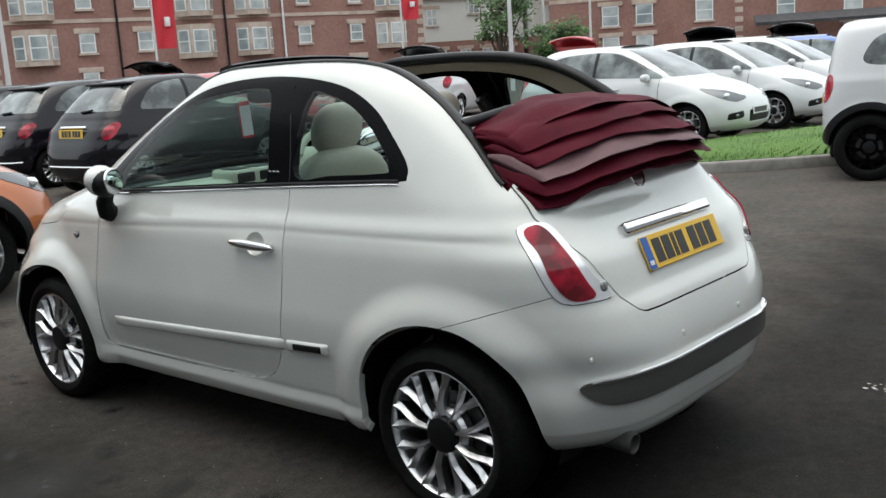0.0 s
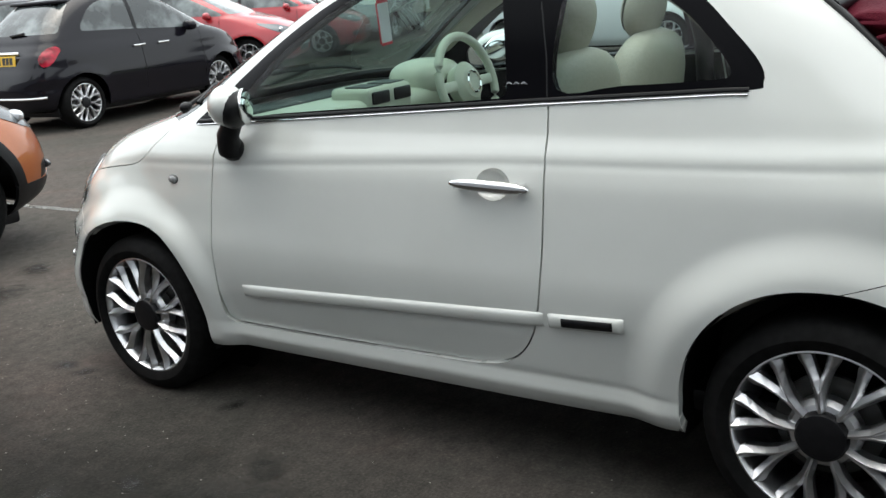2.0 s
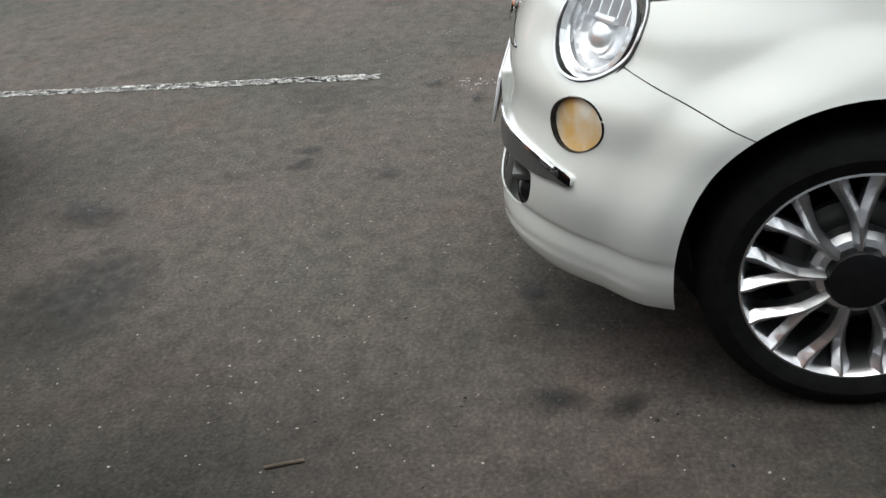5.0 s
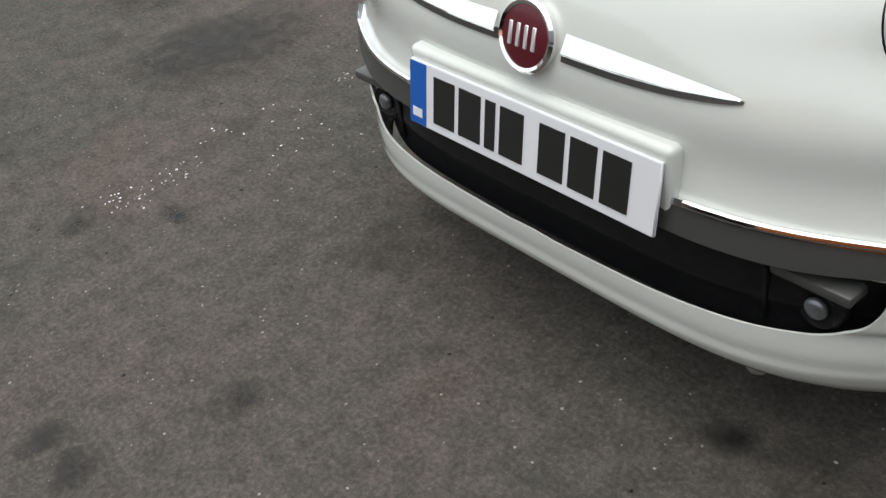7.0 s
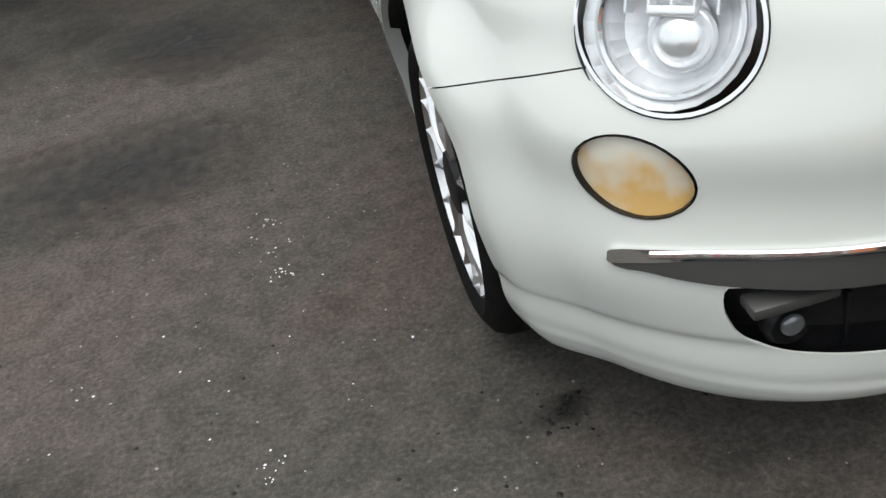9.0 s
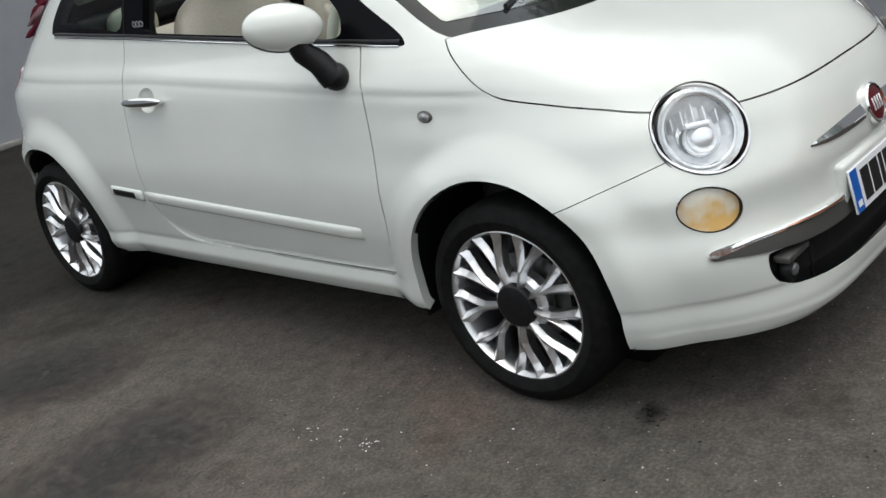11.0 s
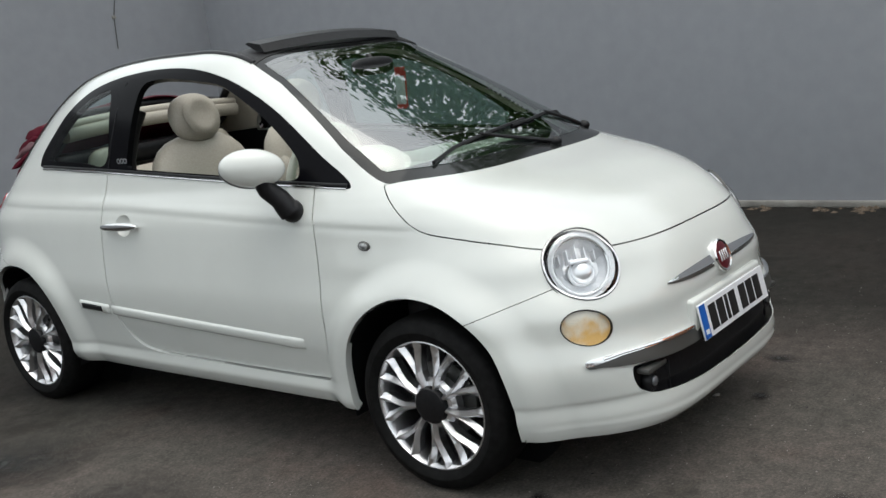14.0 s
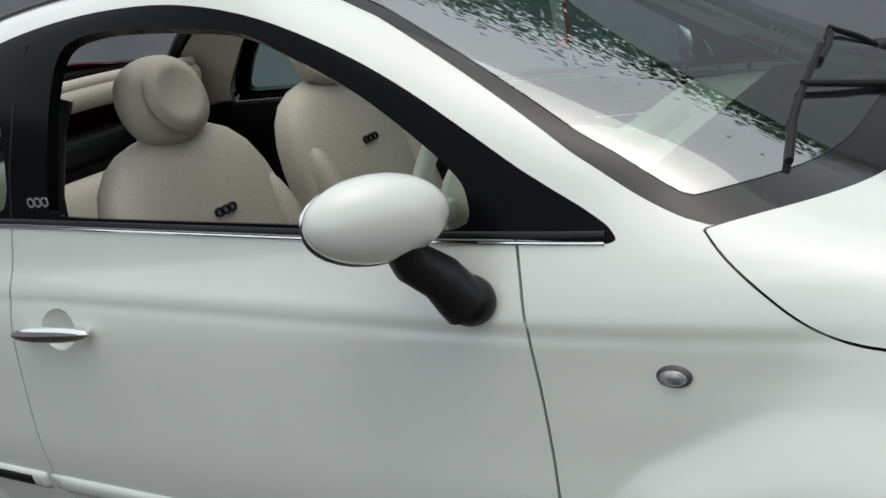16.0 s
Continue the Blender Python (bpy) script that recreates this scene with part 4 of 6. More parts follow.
    for s in (-1, 1):
        rows = []
        for i in range(17):
            t = i / 16
            x = 0.068 + 0.270 * t
            z = 0.613 - 0.003 * t
            half = 0.0165 * (1 - t ** 2.2) ** 0.8 + 0.0012
            y = skin.end(x, z)
            rows.append([(s * x, skin.end(x, z + half) + 0.003, z + half), (s * x, y + 0.012 * (1 - 0.6 * t), z - half * 0.30), (s * x, y + 0.010 * (1 - 0.6 * t), z - half * 0.55), (s * x, skin.end(x, z - half) - 0.002, z - half)])
        vs = [p for r in rows for p in r]
        fs = []
        for i in range(16):
            for k in range(3):
                a = i * 4 + k
                q = (a, a + 4, a + 5, a + 1)
                fs.append(q[::-1] if s > 0 else q)
        fs.append((0, 1, 2, 3))
        bar = mesh_object("chrome_bar", vs, fs, CHROME, car, "tapered chrome bar beside the badge", False)
        # the bar's dark lower edge is painted: an added grey strip serves as shade
        vs = []
        for i in range(17):
            t = i / 16
            x, z, half = 0.064 + 0.278 * t, 0.613 - 0.003 * t, 0.0165 * (1 - t ** 2.2) ** 0.8 + 0.0012
            for dz in (-half * 0.3, -half - 0.0028):
                vs.append((s * x, skin.end(x, z + dz) + 0.0035, z + dz))
        fs = [(i * 2, i * 2 + 2, i * 2 + 3, i * 2 + 1)[::s] for i in range(16)]
        V, F = edged((np.array(vs), fs), 0.006)
        mesh_object("bar_shade", V, F, DARKGREY, bar, "dark strip added as shade under the chrome bar", False)
    part("plate_plinth", slab((-0.270, 0.62, 0.402), (0.270, 0.698, 0.534), 0.012, 3), WHITE, bumper, "white plinth behind the plate")
    up = Vector((0, -0.20, 1)).normalized()
    m = Matrix.Translation((0, 0.712, 0.461)) @ Matrix((( -1, 0, 0), (0, up.y, 0.98), (0, up.z, 0.196))).to_4x4()
    number_plate(car, m, PLATE_W)

    # tail fittings
    up = Vector((0, 0.42, 1)).normalized()
    m = Matrix.Translation((0, -2.772, 0.806)) @ Matrix(((1, 0, 0), (0, up.y, -up.z), (0, up.z, up.y))).to_4x4()
    number_plate(gate_part, m, PLATE_Y)
    m = Matrix.Translation((0, skin.end(0, 0.885, False) - 0.022, 0.888)) @ Matrix.Rotation(radians(-28), 4, "X")
    bm = slab((-0.287, -0.016, -0.022), (0.287, 0.026, 0.020), 0.013, 3, m)
    for v in bm.verts:
        v.co.y += 0.16 * v.co.x ** 2
    part("boot_handle", bm, CHROME, gate_part, "chrome boot handle bar above the plate")
    c = Vector((0, skin.end(0, 1.018, False), 1.018))
    m = look(c, c + Vector((0, 1, -0.45)))
    b2 = part("rear_badge", lathe([(0.043, -0.006), (0.044, 0.005), (0.040, 0.009), (0.036, 0.006)], m, 36), CHROME, gate_part, "round chrome-ringed dark badge")
    part("badge_face", lathe([(0.0, 0.009), (0.036, 0.006), (0.036, 0.0)], m, 36), BADGERED, b2)

    # underside and wheel wells
    part("floor_pan", slab((-0.6, -2.5, 0.19), (0.6, 0.30, 0.25), 0.02), BLACK, car)
    part("bulkhead", slab((-0.66, -0.12, 0.24), (0.66, -0.02, 0.84), 0.02), BLACK, car)
    for s in (-1, 1):
        for y in (0.016, -2.316):
            bm = lathe([(0.0, 0.46), (0.346, 0.46), (0.346, 0.75)], Matrix.Translation((0, y, 0.29)) @ Matrix.Rotation(s * math.pi / 2, 4, "Y"), 48)
            for v in bm.verts:
                if abs(v.co.x) > 0.5:
                    v.co.x = s * (skin.side(v.co.y, max(v.co.z, 0.26)) - 0.012)
            bmesh.ops.delete(bm, geom=[v for v in bm.verts if v.co.z < 0.19 and abs(v.co.x) > 0.5], context="VERTS")
            part("wheel_liner", bm, BLACK, car)
    kit = wheel_meshes()
    for x, y, a in ((0.757, 0.016, 10), (-0.757, 0.016, 4), (0.753, -2.316, 3), (-0.753, -2.316, 7)):
        put_wheel(car, kit, x, y, a)
    return car, skin, kit


CAR, SKIN, KIT = convertible()


# ---- cabin of the convertible ----
def pillow(center, size, power=2.6, m=None, u=28, v=18):
    """A stuffed, rounded block."""
    bm = ball((0, 0, 0), (1, 1, 1), u, v)
    for p in bm.verts:
        d = sum(abs(c) ** power for c in p.co) ** (1 / power)
        p.co = Vector([c / d * h for c, h in zip(p.co, size)])
    bmesh.ops.transform(bm, matrix=Matrix.Translation(center) @ (m or Matrix()), verts=bm.verts)
    return bm


def front_seat(x, dy):
    lean = Matrix.Rotation(radians(14), 4, "X")
    seat = part("front_seat", pillow((x, -1.08 + dy, 0.50), (0.25, 0.27, 0.09), 3.5), CREAM, CAR, "cream leather front seat with a round headrest")
    part("backrest", pillow((x, -1.36 + dy, 0.815), (0.262, 0.085, 0.335), 3.0, lean), CREAM, seat)
    for s in (-1, 1):
        part("side_bolster", pillow((x + s * 0.205, -1.315 + dy, 0.74), (0.045, 0.075, 0.25), 2.6, lean), CREAM, seat)
        part("headrest_post", tube([(x + s * 0.05, -1.43 + dy, 1.05), (x + s * 0.05, -1.42 + dy, 1.16)], 0.007, 8), CHROME, seat)
    hr = part("headrest", pillow((x, -1.405 + dy, 1.21), (0.122, 0.052, 0.102), 2.3, lean), CREAM, seat, "round cream headrest")
    part("headrest_disc", lathe([(0.086, -0.014), (0.074, -0.004), (0.064, 0.000), (0.054, -0.001), (0.036, -0.006), (0.0, -0.009)], look((x, -1.345 + dy, 1.223), (x, -2.351 + dy, 0.973)), 32), CREAM, hr)
    for i in range(3):
        c = Vector((x + (i - 1) * 0.022, -1.303 + dy, 0.95))
        part("seat_mark", lathe([(0.011, -0.004), (0.011, 0.004), (0.008, 0.004), (0.008, -0.004)], look(c, c + Vector((0, -1, -0.25))), 16), BLACK, seat)


for x, dy in ((-0.33, -0.10), (0.33, -0.05)):
    front_seat(x, dy)
bench = part("rear_seat", pillow((0, -1.85, 0.52), (0.55, 0.24, 0.10), 4.0), CREAM, CAR, "cream leather rear bench")
part("backrest", pillow((0, -2.08, 0.76), (0.55, 0.075, 0.24), 4.0, Matrix.Rotation(radians(14), 4, "X")), CREAM, bench)
for x in (-0.3, 0.3):
    part("headrest", pillow((x, -2.16, 1.03), (0.115, 0.045, 0.075), 2.5), CREAM, bench)
part("parcel_shelf", slab((-0.6, -2.46, 0.90), (0.6, -2.13, 0.93), 0.01), BLACK, CAR)
part("cabin_floor", slab((-0.64, -2.2, 0.24), (0.64, -0.12, 0.30), 0.01), BLACK, CAR)
part("centre_console", slab((-0.10, -1.3, 0.30), (0.10, -0.5, 0.56), 0.03, 3), BLACK, CAR)
dash = part("dashboard", slab((-0.64, -0.60, 0.74), (0.64, -0.30, 0.965), 0.05, 4), IVORY, CAR, "ivory dashboard with a dark padded top")
part("dash_pad", join(slab((-0.62, -0.37, 0.93), (0.62, -0.28, 0.972), 0.02, 3), slab((-0.48, -0.30, 0.90), (0.48, -0.07, 0.955), 0.02, 3)), BLACK, dash, "dark padded dashboard top")
part("binnacle", pillow((0.36, -0.50, 0.985), (0.16, 0.12, 0.075), 2.5), IVORY, dash)
part("vent_housing", slab((-0.14, -0.605, 0.90), (0.12, -0.42, 1.005), 0.02, 3), IVORY, dash)
for x in (-0.075, 0.055):
    part("air_vent", slab((x - 0.05, -0.612, 0.945), (x + 0.05, -0.60, 0.99), 0.006, 2), BLACK, dash, "black slatted air vent")
    part("air_vent_top", slab((x - 0.05, -0.585, 1.003), (x + 0.05, -0.48, 1.009), 0.003, 1), BLACK, dash)
wm = look((0.36, -0.70, 0.96), (0.36, 0.3, 0.72))
ringpts = [wm @ Vector((0.185 * math.cos(a), 0.185 * math.sin(a), 0)) for a in np.linspace(0, 2 * math.pi, 41)]
wheel = part("steering_wheel", tube(ringpts, 0.017, 12), IVORY, CAR, "ivory steering wheel with a round boss")
part("boss", lathe([(0.0, 0.03), (0.06, 0.025), (0.085, 0.0), (0.07, -0.05), (0.0, -0.10)], wm, 32), IVORY, wheel)
part("boss_ring", lathe([(0.045, 0.032), (0.040, 0.037), (0.035, 0.032)], wm, 32), CHROME, wheel)
for a in (0, 180, 270):
    part("spoke", slab((0.06, -0.02, -0.02), (0.18, 0.02, 0.005), 0.006, 2, wm @ Matrix.Rotation(radians(a), 4, "Z")), IVORY, wheel)
part("steering_column", tube([wm @ Vector((0, 0, -0.05)), (0.36, -0.45, 0.90)], 0.05, 16), BLACK, CAR)
rv = part("interior_mirror", pillow((0.02, -0.70, 1.335), (0.12, 0.02, 0.035), 3.0), BLACK, CAR, "black interior mirror")
part("mirror_stem", tube([(0.02, -0.69, 1.35), (0.02, -0.72, 1.375)], 0.012, 8), BLACK, rv)
card = part("hanging_card", slab((-0.035, -0.668, 1.165), (0.025, -0.664, 1.30), 0.002, 1, Matrix.Rotation(radians(-4), 4, "Y")), PLATE_W, CAR, "white paper card with red edges hanging at the mirror")
for lo, hi in (((-0.041, -0.666, 1.162), (-0.031, -0.6625, 1.303)), ((-0.033, -0.666, 1.285), (0.027, -0.6625, 1.32)), ((-0.033, -0.666, 1.155), (0.027, -0.6625, 1.172))):
    part("card_edge", slab(lo, hi, 0.001, 1, Matrix.Rotation(radians(-4), 4, "Y")), FLAGRED, card)


def glass_z(x, y):
    """Height of the windscreen and cowl at x, y."""
    lo, hi = 0.90, 1.40
    for _ in range(30):
        mid = (lo + hi) / 2
        lo, hi = (mid, hi) if SKIN.end(x, mid) > y else (lo, mid)
    return lo


def wiper(pivot, hinge, blade):
    """Arm from its pivot to the blade's middle; the blade as points x, y on the glass."""
    up = lambda p, h: Vector((p[0], p[1], glass_z(*p) + h))
    mid = blade[len(blade) // 2]
    arm = part("wiper", tube([up(pivot, 0.004), up(hinge, 0.009), up(mid, 0.014)], 0.009, 8, 0.006), BLACK, CAR, "black windscreen wiper")
    part("wiper_boss", ball(up(pivot, 0.004), (0.024, 0.024, 0.020), 16, 10), BLACK, arm)
    part("blade", tube([up(p, 0.007) for p in blade], 0.007, 6), BLACK, arm)


wiper((-0.13, 0.012), (-0.02, -0.055), [(-0.19, -0.160), (-0.05, -0.146), (0.14, -0.128), (0.32, -0.108), (0.47, -0.085)])
wiper((-0.54, -0.105), (-0.46, -0.135), [(-0.60, -0.235), (-0.48, -0.195), (-0.36, -0.172), (-0.22, -0.150), (-0.08, -0.140)])


def canvas_fold(yc, zc, half, thick, wide, material, tilt, seed, label):
    """One pleat of the canvas roof: a thin lens drawn across the car, sharp at its edges, crowned in the middle and drooping at its ends."""
    n, k = 60, 22
    vs, fs = [], []
    for i in range(n + 1):
        t = -1 + 2 * i / n
        x = wide * t
        q = 1 - t * t
        pinch = 1 - 0.30 * abs(t) ** 5
        wob = noise.noise(Vector((x * 2.6, seed * 7.3, 0.0))) * 0.026
        droop = 0.035 * max(-t, 0) ** 3 + 0.015 * max(t, 0) ** 3
        for j in range(k):
            a = 2 * math.pi * j / k
            cy, cz = math.cos(a), math.sin(a)
            yy = half * pinch * cy * (1 + 0.10 * noise.noise(Vector((x * 3.5, seed, 5.0))))
            zz = thick * cz * (1 - abs(cy) ** 5) * (1 + 0.6 * noise.noise(Vector((x * 5, yy * 10, seed)))) + 0.012 * noise.noise(Vector((x * 6, yy * 16, seed + 3))) + 0.002 * noise.noise(Vector((x * 21, yy * 30, seed + 6)))
            vs.append((x, yc - 0.06 * q + yy * math.cos(tilt) + wob, zc + 0.045 * q - droop + zz + yy * math.sin(tilt) + wob * 0.5))
    for i in range(n):
        for j in range(k):
            a, b = i * k + j, i * k + (j + 1) % k
            fs.append((a, b, b + k, a + k))
    fs += [tuple(reversed(range(k))), tuple(n * k + j for j in range(k))]
    mesh_object("canvas_fold", vs, fs, material, CAR, label)


for i, (yc, zc, half, thick, wide, mt, tilt) in enumerate((
        (-2.475, 1.070, 0.170, 0.026, 0.550, CLOTH, 25), (-2.490, 1.108, 0.180, 0.024, 0.545, CLOTH, 21), (-2.485, 1.140, 0.172, 0.016, 0.535, CLOTHSHEEN, 18),
        (-2.450, 1.172, 0.160, 0.026, 0.520, CLOTH, 15), (-2.410, 1.210, 0.145, 0.024, 0.510, CLOTH, 11), (-2.370, 1.236, 0.130, 0.012, 0.500, CLOTH, 6))):
    canvas_fold(yc, zc, half, thick, wide, mt, radians(tilt), i * 2.6 + 1.0, "folded burgundy canvas roof" if mt is CLOTH else "fold of the canvas roof coloured greyish for its sheen")
part("lining_roll", join(*[tube([(x, -2.175 - 0.03 * (1 - (x / 0.5) ** 2), z + 0.02 * (1 - (x / 0.5) ** 2)) for x in np.linspace(-0.5, 0.5, 24)], r, 14) for z, r in ((1.185, 0.036), (1.222, 0.022))]), CREAM, CAR, "cream lining rolled at the edge of the folded roof")
part("roof_frame", tube([(-0.50, -2.26, 1.235), (-0.3, -2.30, 1.265), (0, -2.32, 1.275), (0.3, -2.30, 1.265), (0.50, -2.26, 1.235)], 0.018, 10), BLACK, CAR, "black rear roof bow")
for s in (-1, 1):
    line = [(-2.16, 1.235), (-2.25, 1.215), (-2.36, 1.16), (-2.44, 1.09), (-2.43, 1.06), (-2.40, 1.05), (-2.30, 1.10), (-2.16, 1.19)]
    k = len(line)
    vs = [(s * x, y, z) for x in (0.462, 0.485) for y, z in line]
    fs = [(i, (i + 1) % k, k + (i + 1) % k, k + i) for i in range(k)] + [tuple(reversed(range(k))), tuple(range(k, 2 * k))]
    mesh_object("roof_gusset", vs, fs, BLACK, CAR, "black side gusset of the folded roof", False)
part("stack_base", slab((-0.50, -2.47, 1.00), (0.50, -2.25, 1.09), 0.03, 3), BLACK, CAR)


# ---- the other vehicles ----
HATCH = [
    (0.20, 0.66, -3.00, 0.74, 3.6, 3.8), (0.28, 0.77, -3.09, 0.80, 4.0, 4.5), (0.40, 0.80, -3.12, 0.83, 4.2, 5.0), (0.55, 0.78, -3.13, 0.845, 4.0, 5.0),
    (0.68, 0.71, -3.11, 0.845, 3.8, 5.0), (0.77, 0.58, -3.08, 0.84, 3.5, 5.5), (0.86, 0.37, -3.05, 0.83, 3.4, 6.0), (0.925, 0.14, -3.02, 0.81, 3.8, 6.0),
    (0.98, -0.08, -3.0, 0.785, 4.4, 6.0), (1.06, -0.24, -2.96, 0.76, 5.0, 6.0), (1.2, -0.52, -2.86, 0.70, 5.0, 5.5), (1.33, -0.80, -2.74, 0.63, 4.6, 5.0),
    (1.42, -1.05, -2.6, 0.56, 4.0, 4.5), (1.47, -1.3, -2.4, 0.44, 3.5, 4.0), (1.49, -1.55, -2.15, 0.2, 3.0, 3.0), (1.493, -1.199, -1.21, 0.004, 2.5, 2.5)]
HATCH_WINDOWS = smooth_line([(-0.36, 0.99), (-0.7, 1.0), (-1.3, 1.015), (-2.2, 1.045), (-2.58, 1.08), (-2.6, 1.14), (-2.45, 1.27), (-2.15, 1.36), (-1.7, 1.40), (-1.3, 1.39), (-1.0, 1.32), (-0.65, 1.16)], 4)
FAR_KIT = wheel_meshes(0.30, 0.205, 10)
BIG_KIT = wheel_meshes(0.335, 0.225, 10)
DARK_KIT = wheel_meshes(0.335, 0.225, 10)
for k in ("rim", "hub", "spoke-1", "spoke1"):
    DARK_KIT[k].materials[0] = GLOSSBLACK


def parked_car(name, label, paint, m, rows=HATCH, windows=HATCH_WINDOWS, base=-2.52, city=False, kit=None, stretch=(1.0, 1.0, 1.0), raised=False, cladding=False, row_y=-1.2, plate=True, headlamps=True):
    """A car parked by the others, front axle at its origin and nose along +y."""
    sx, sy, sz = stretch
    car = thing(name, label, "car", "parked cars", m)
    rows = [(z * sz, f * sy, r * sy, w * sx, a, b) for z, f, r, w, a, b in rows]
    wb = base * sy
    kit = kit or FAR_KIT
    wr = max(abs(v.co.z) for v in kit["tyre"].vertices)
    skin = Skin(rows, row_y * sy, ((0.0, wr, wr + 0.09, 0.05, 0.012), (wb, wr, wr + 0.09, 0.05, 0.012)), 84, 4)
    h = skin.half
    for y0 in (0.0, wb):
        fld = lambda V, y0=y0: np.hypot(V[:, 1] - y0, V[:, 2] - wr) - (wr + 0.045)
        h = clip(h, -fld(h[0]))
    top_z = rows[-1][0]
    line = windows * np.array((sy, sz))
    glass_side, h = cut(h, inside(line), 0.0)
    rail = lambda V: np.abs(V[:, 0]) - np.interp(V[:, 2], (0.95 * sz, 1.2 * sz, top_z), (0.69 * sx, 0.60 * sx, 0.44 * sx))
    zt = top_z - (0.075 if city else 0.07)
    zb = rows[8][0] + 0.02 if not city else 0.975
    screen, h = cut(h, lambda V: np.maximum.reduce([rail(V), zb - V[:, 2], V[:, 2] - zt, row_y * sy + 0.1 - V[:, 1]]), 0.0)
    rearw, h = cut(h, lambda V: np.maximum.reduce([rail(V) + 0.06, 1.07 * sz - V[:, 2], V[:, 2] - (top_z - 0.12), V[:, 1] - (row_y * sy - 0.6)]), 0.0)
    # lamps
    tail_z = 0.83 * sz if city else 0.92 * sz
    tail_w = 0.062 if city else 0.085
    tail = lambda V: np.maximum.reduce([np.hypot((np.abs(V[:, 0]) - 0.63 * sx) / tail_w, (V[:, 2] - tail_z) / (1.7 * tail_w)) * tail_w - tail_w, V[:, 1] - (wb - 0.15)])
    red, h = cut(h, tail, 0.0)
    hl = skin.end(0.6 * sx, 0.70 * sz)

    def head(V):
        back = hl + 0.03 - V[:, 1]
        half = 0.058 * np.clip(1 - back / 0.40, 0, 1) ** 0.7 * np.clip((np.abs(V[:, 0]) - 0.28) / 0.22, 0, 1) ** 0.6
        return np.maximum(np.abs(V[:, 2] - 0.70 * sz - np.clip(back, -0.1, 1) * 0.30) - half, 0.0 - V[:, 1])

    lamp = None
    if headlamps:
        lamp, h = cut(h, head, 0.0)
    grille, h = cut(h, lambda V: np.maximum.reduce([np.abs(V[:, 0]) - 0.34, np.abs(V[:, 2] - 0.40 * sz) - 0.085, 0.2 - V[:, 1]]), 0.0)
    fog, h = cut(h, lambda V: np.maximum.reduce([np.abs(np.abs(V[:, 0]) - 0.55 * sx) - 0.10, np.abs(V[:, 2] - 0.42 * sz + (np.abs(V[:, 0]) - 0.55 * sx) * 0.2) - 0.05, 0.3 - V[:, 1]]), 0.0)
    clad = flares = None
    if cladding:
        clad, h = cut(h, lambda V: V[:, 2] - (0.36 * sz), 0.0)
        flares, h = cut(h, lambda V: np.minimum(np.hypot(V[:, 1], V[:, 2] - wr), np.hypot(V[:, 1] - wb, V[:, 2] - wr)) - (wr + 0.115), 0.0)
    body = skin_part("body_shell", both(h), paint, car, "", 0.02)
    for s, name2 in ((1, lambda q: q), (-1, flip)):
        yp = 0.60 * wb
        for keep in (lambda V: yp + 0.03 - V[:, 1], lambda V: V[:, 1] - yp + 0.03):
            mesh_object("side_window", *name2(clip(glass_side, keep(glass_side[0]))), CARPANE, car, "dark side window")
        post, _ = cut(glass_side, lambda V: np.abs(V[:, 1] - yp) - 0.03, 0.0)
        mesh_object("window_pillar", *name2(post), BLACK, car, "black window pillar")
        skin_part("tail_lamp", name2(red), REDLENS, car, "red tail lamp", 0.01, 0.004)
        skin_part("fog_lamp_surround", name2(fog), BLACK, car, "black fog lamp surround", 0.01, -0.004)
        fy = skin.end(0.54 * sx, 0.42 * sz)
        part("fog_lamp", pillow((s * 0.54 * sx, fy - 0.014, 0.42 * sz), (0.06, 0.02, 0.026), 2.2), FARLAMP, car, "small clear fog lamp")
        if flares is not None:
            for keep in (flares[0][:, 1] - wb / 2, wb / 2 - flares[0][:, 1]):
                skin_part("wheel_arch_flare", name2(clip(flares, keep)), BLACK, car, "black plastic arch flare", 0.03, 0.010)
        if lamp is not None and len(lamp[1]):
            hlp = skin_part("headlamp", name2(lamp), FARLAMP, car, "clear swept-back headlamp", 0.02, 0.004)
            part("lamp_bowl", pillow((s * 0.57 * sx, skin.end(0.57 * sx, 0.70 * sz) - 0.01, 0.705 * sz), (0.075, 0.03, 0.034), 2.2), SILVER, hlp)
        part("door_mirror", pillow((s * (skin.side(-0.55 * sy, 0.97 * sz) + 0.09), -0.58 * sy, 1.0 * sz), (0.10, 0.06, 0.06), 2.4), paint, car)
        for y in (0.45 * wb, 0.62 * wb):
            x = skin.side(y, 0.84 * sz)
            part("door_handle", slab((s * x - 0.012, y - 0.09, 0.83 * sz), (s * x + 0.012 * s + 0.012, y + 0.09, 0.855 * sz), 0.006, 2), CHROME if city else paint, car)
        for y0, y1 in ((0.16 * wb, 0.16 * wb), (0.60 * wb, 0.60 * wb)):
            part("door_gap", tube([(s * (skin.side(y0, z) - 0.0005), y0, z) for z in np.linspace(0.34 * sz, 0.97 * sz, 9)], 0.005, 5), BLACK, car)
        for y in (0.0, wb):
            put_wheel(car, kit, s * (skin.side(y + 0.4, 0.35) - 0.035), y, 11 * s, z=wr)
            part("wheel_well", slab((s * 0.45 - 0.1, y - wr - 0.04, 0.2), (s * 0.45 + 0.1, y + wr + 0.04, wr * 2 + 0.04), 0.05, 2), BLACK, car)
    mesh_object("windscreen", *both(screen), CARPANE, car, "raked windscreen")
    mesh_object("rear_window", *both(rearw), CARPANE, car)
    g = both(grille)
    mesh_object("grille", g[0] - normals(g) * 0.015, g[1], BLACK, car, "black grille")
    if clad is not None:
        skin_part("lower_cladding", both(clad), BLACK, car, "black plastic lower cladding", 0.02, 0.003)
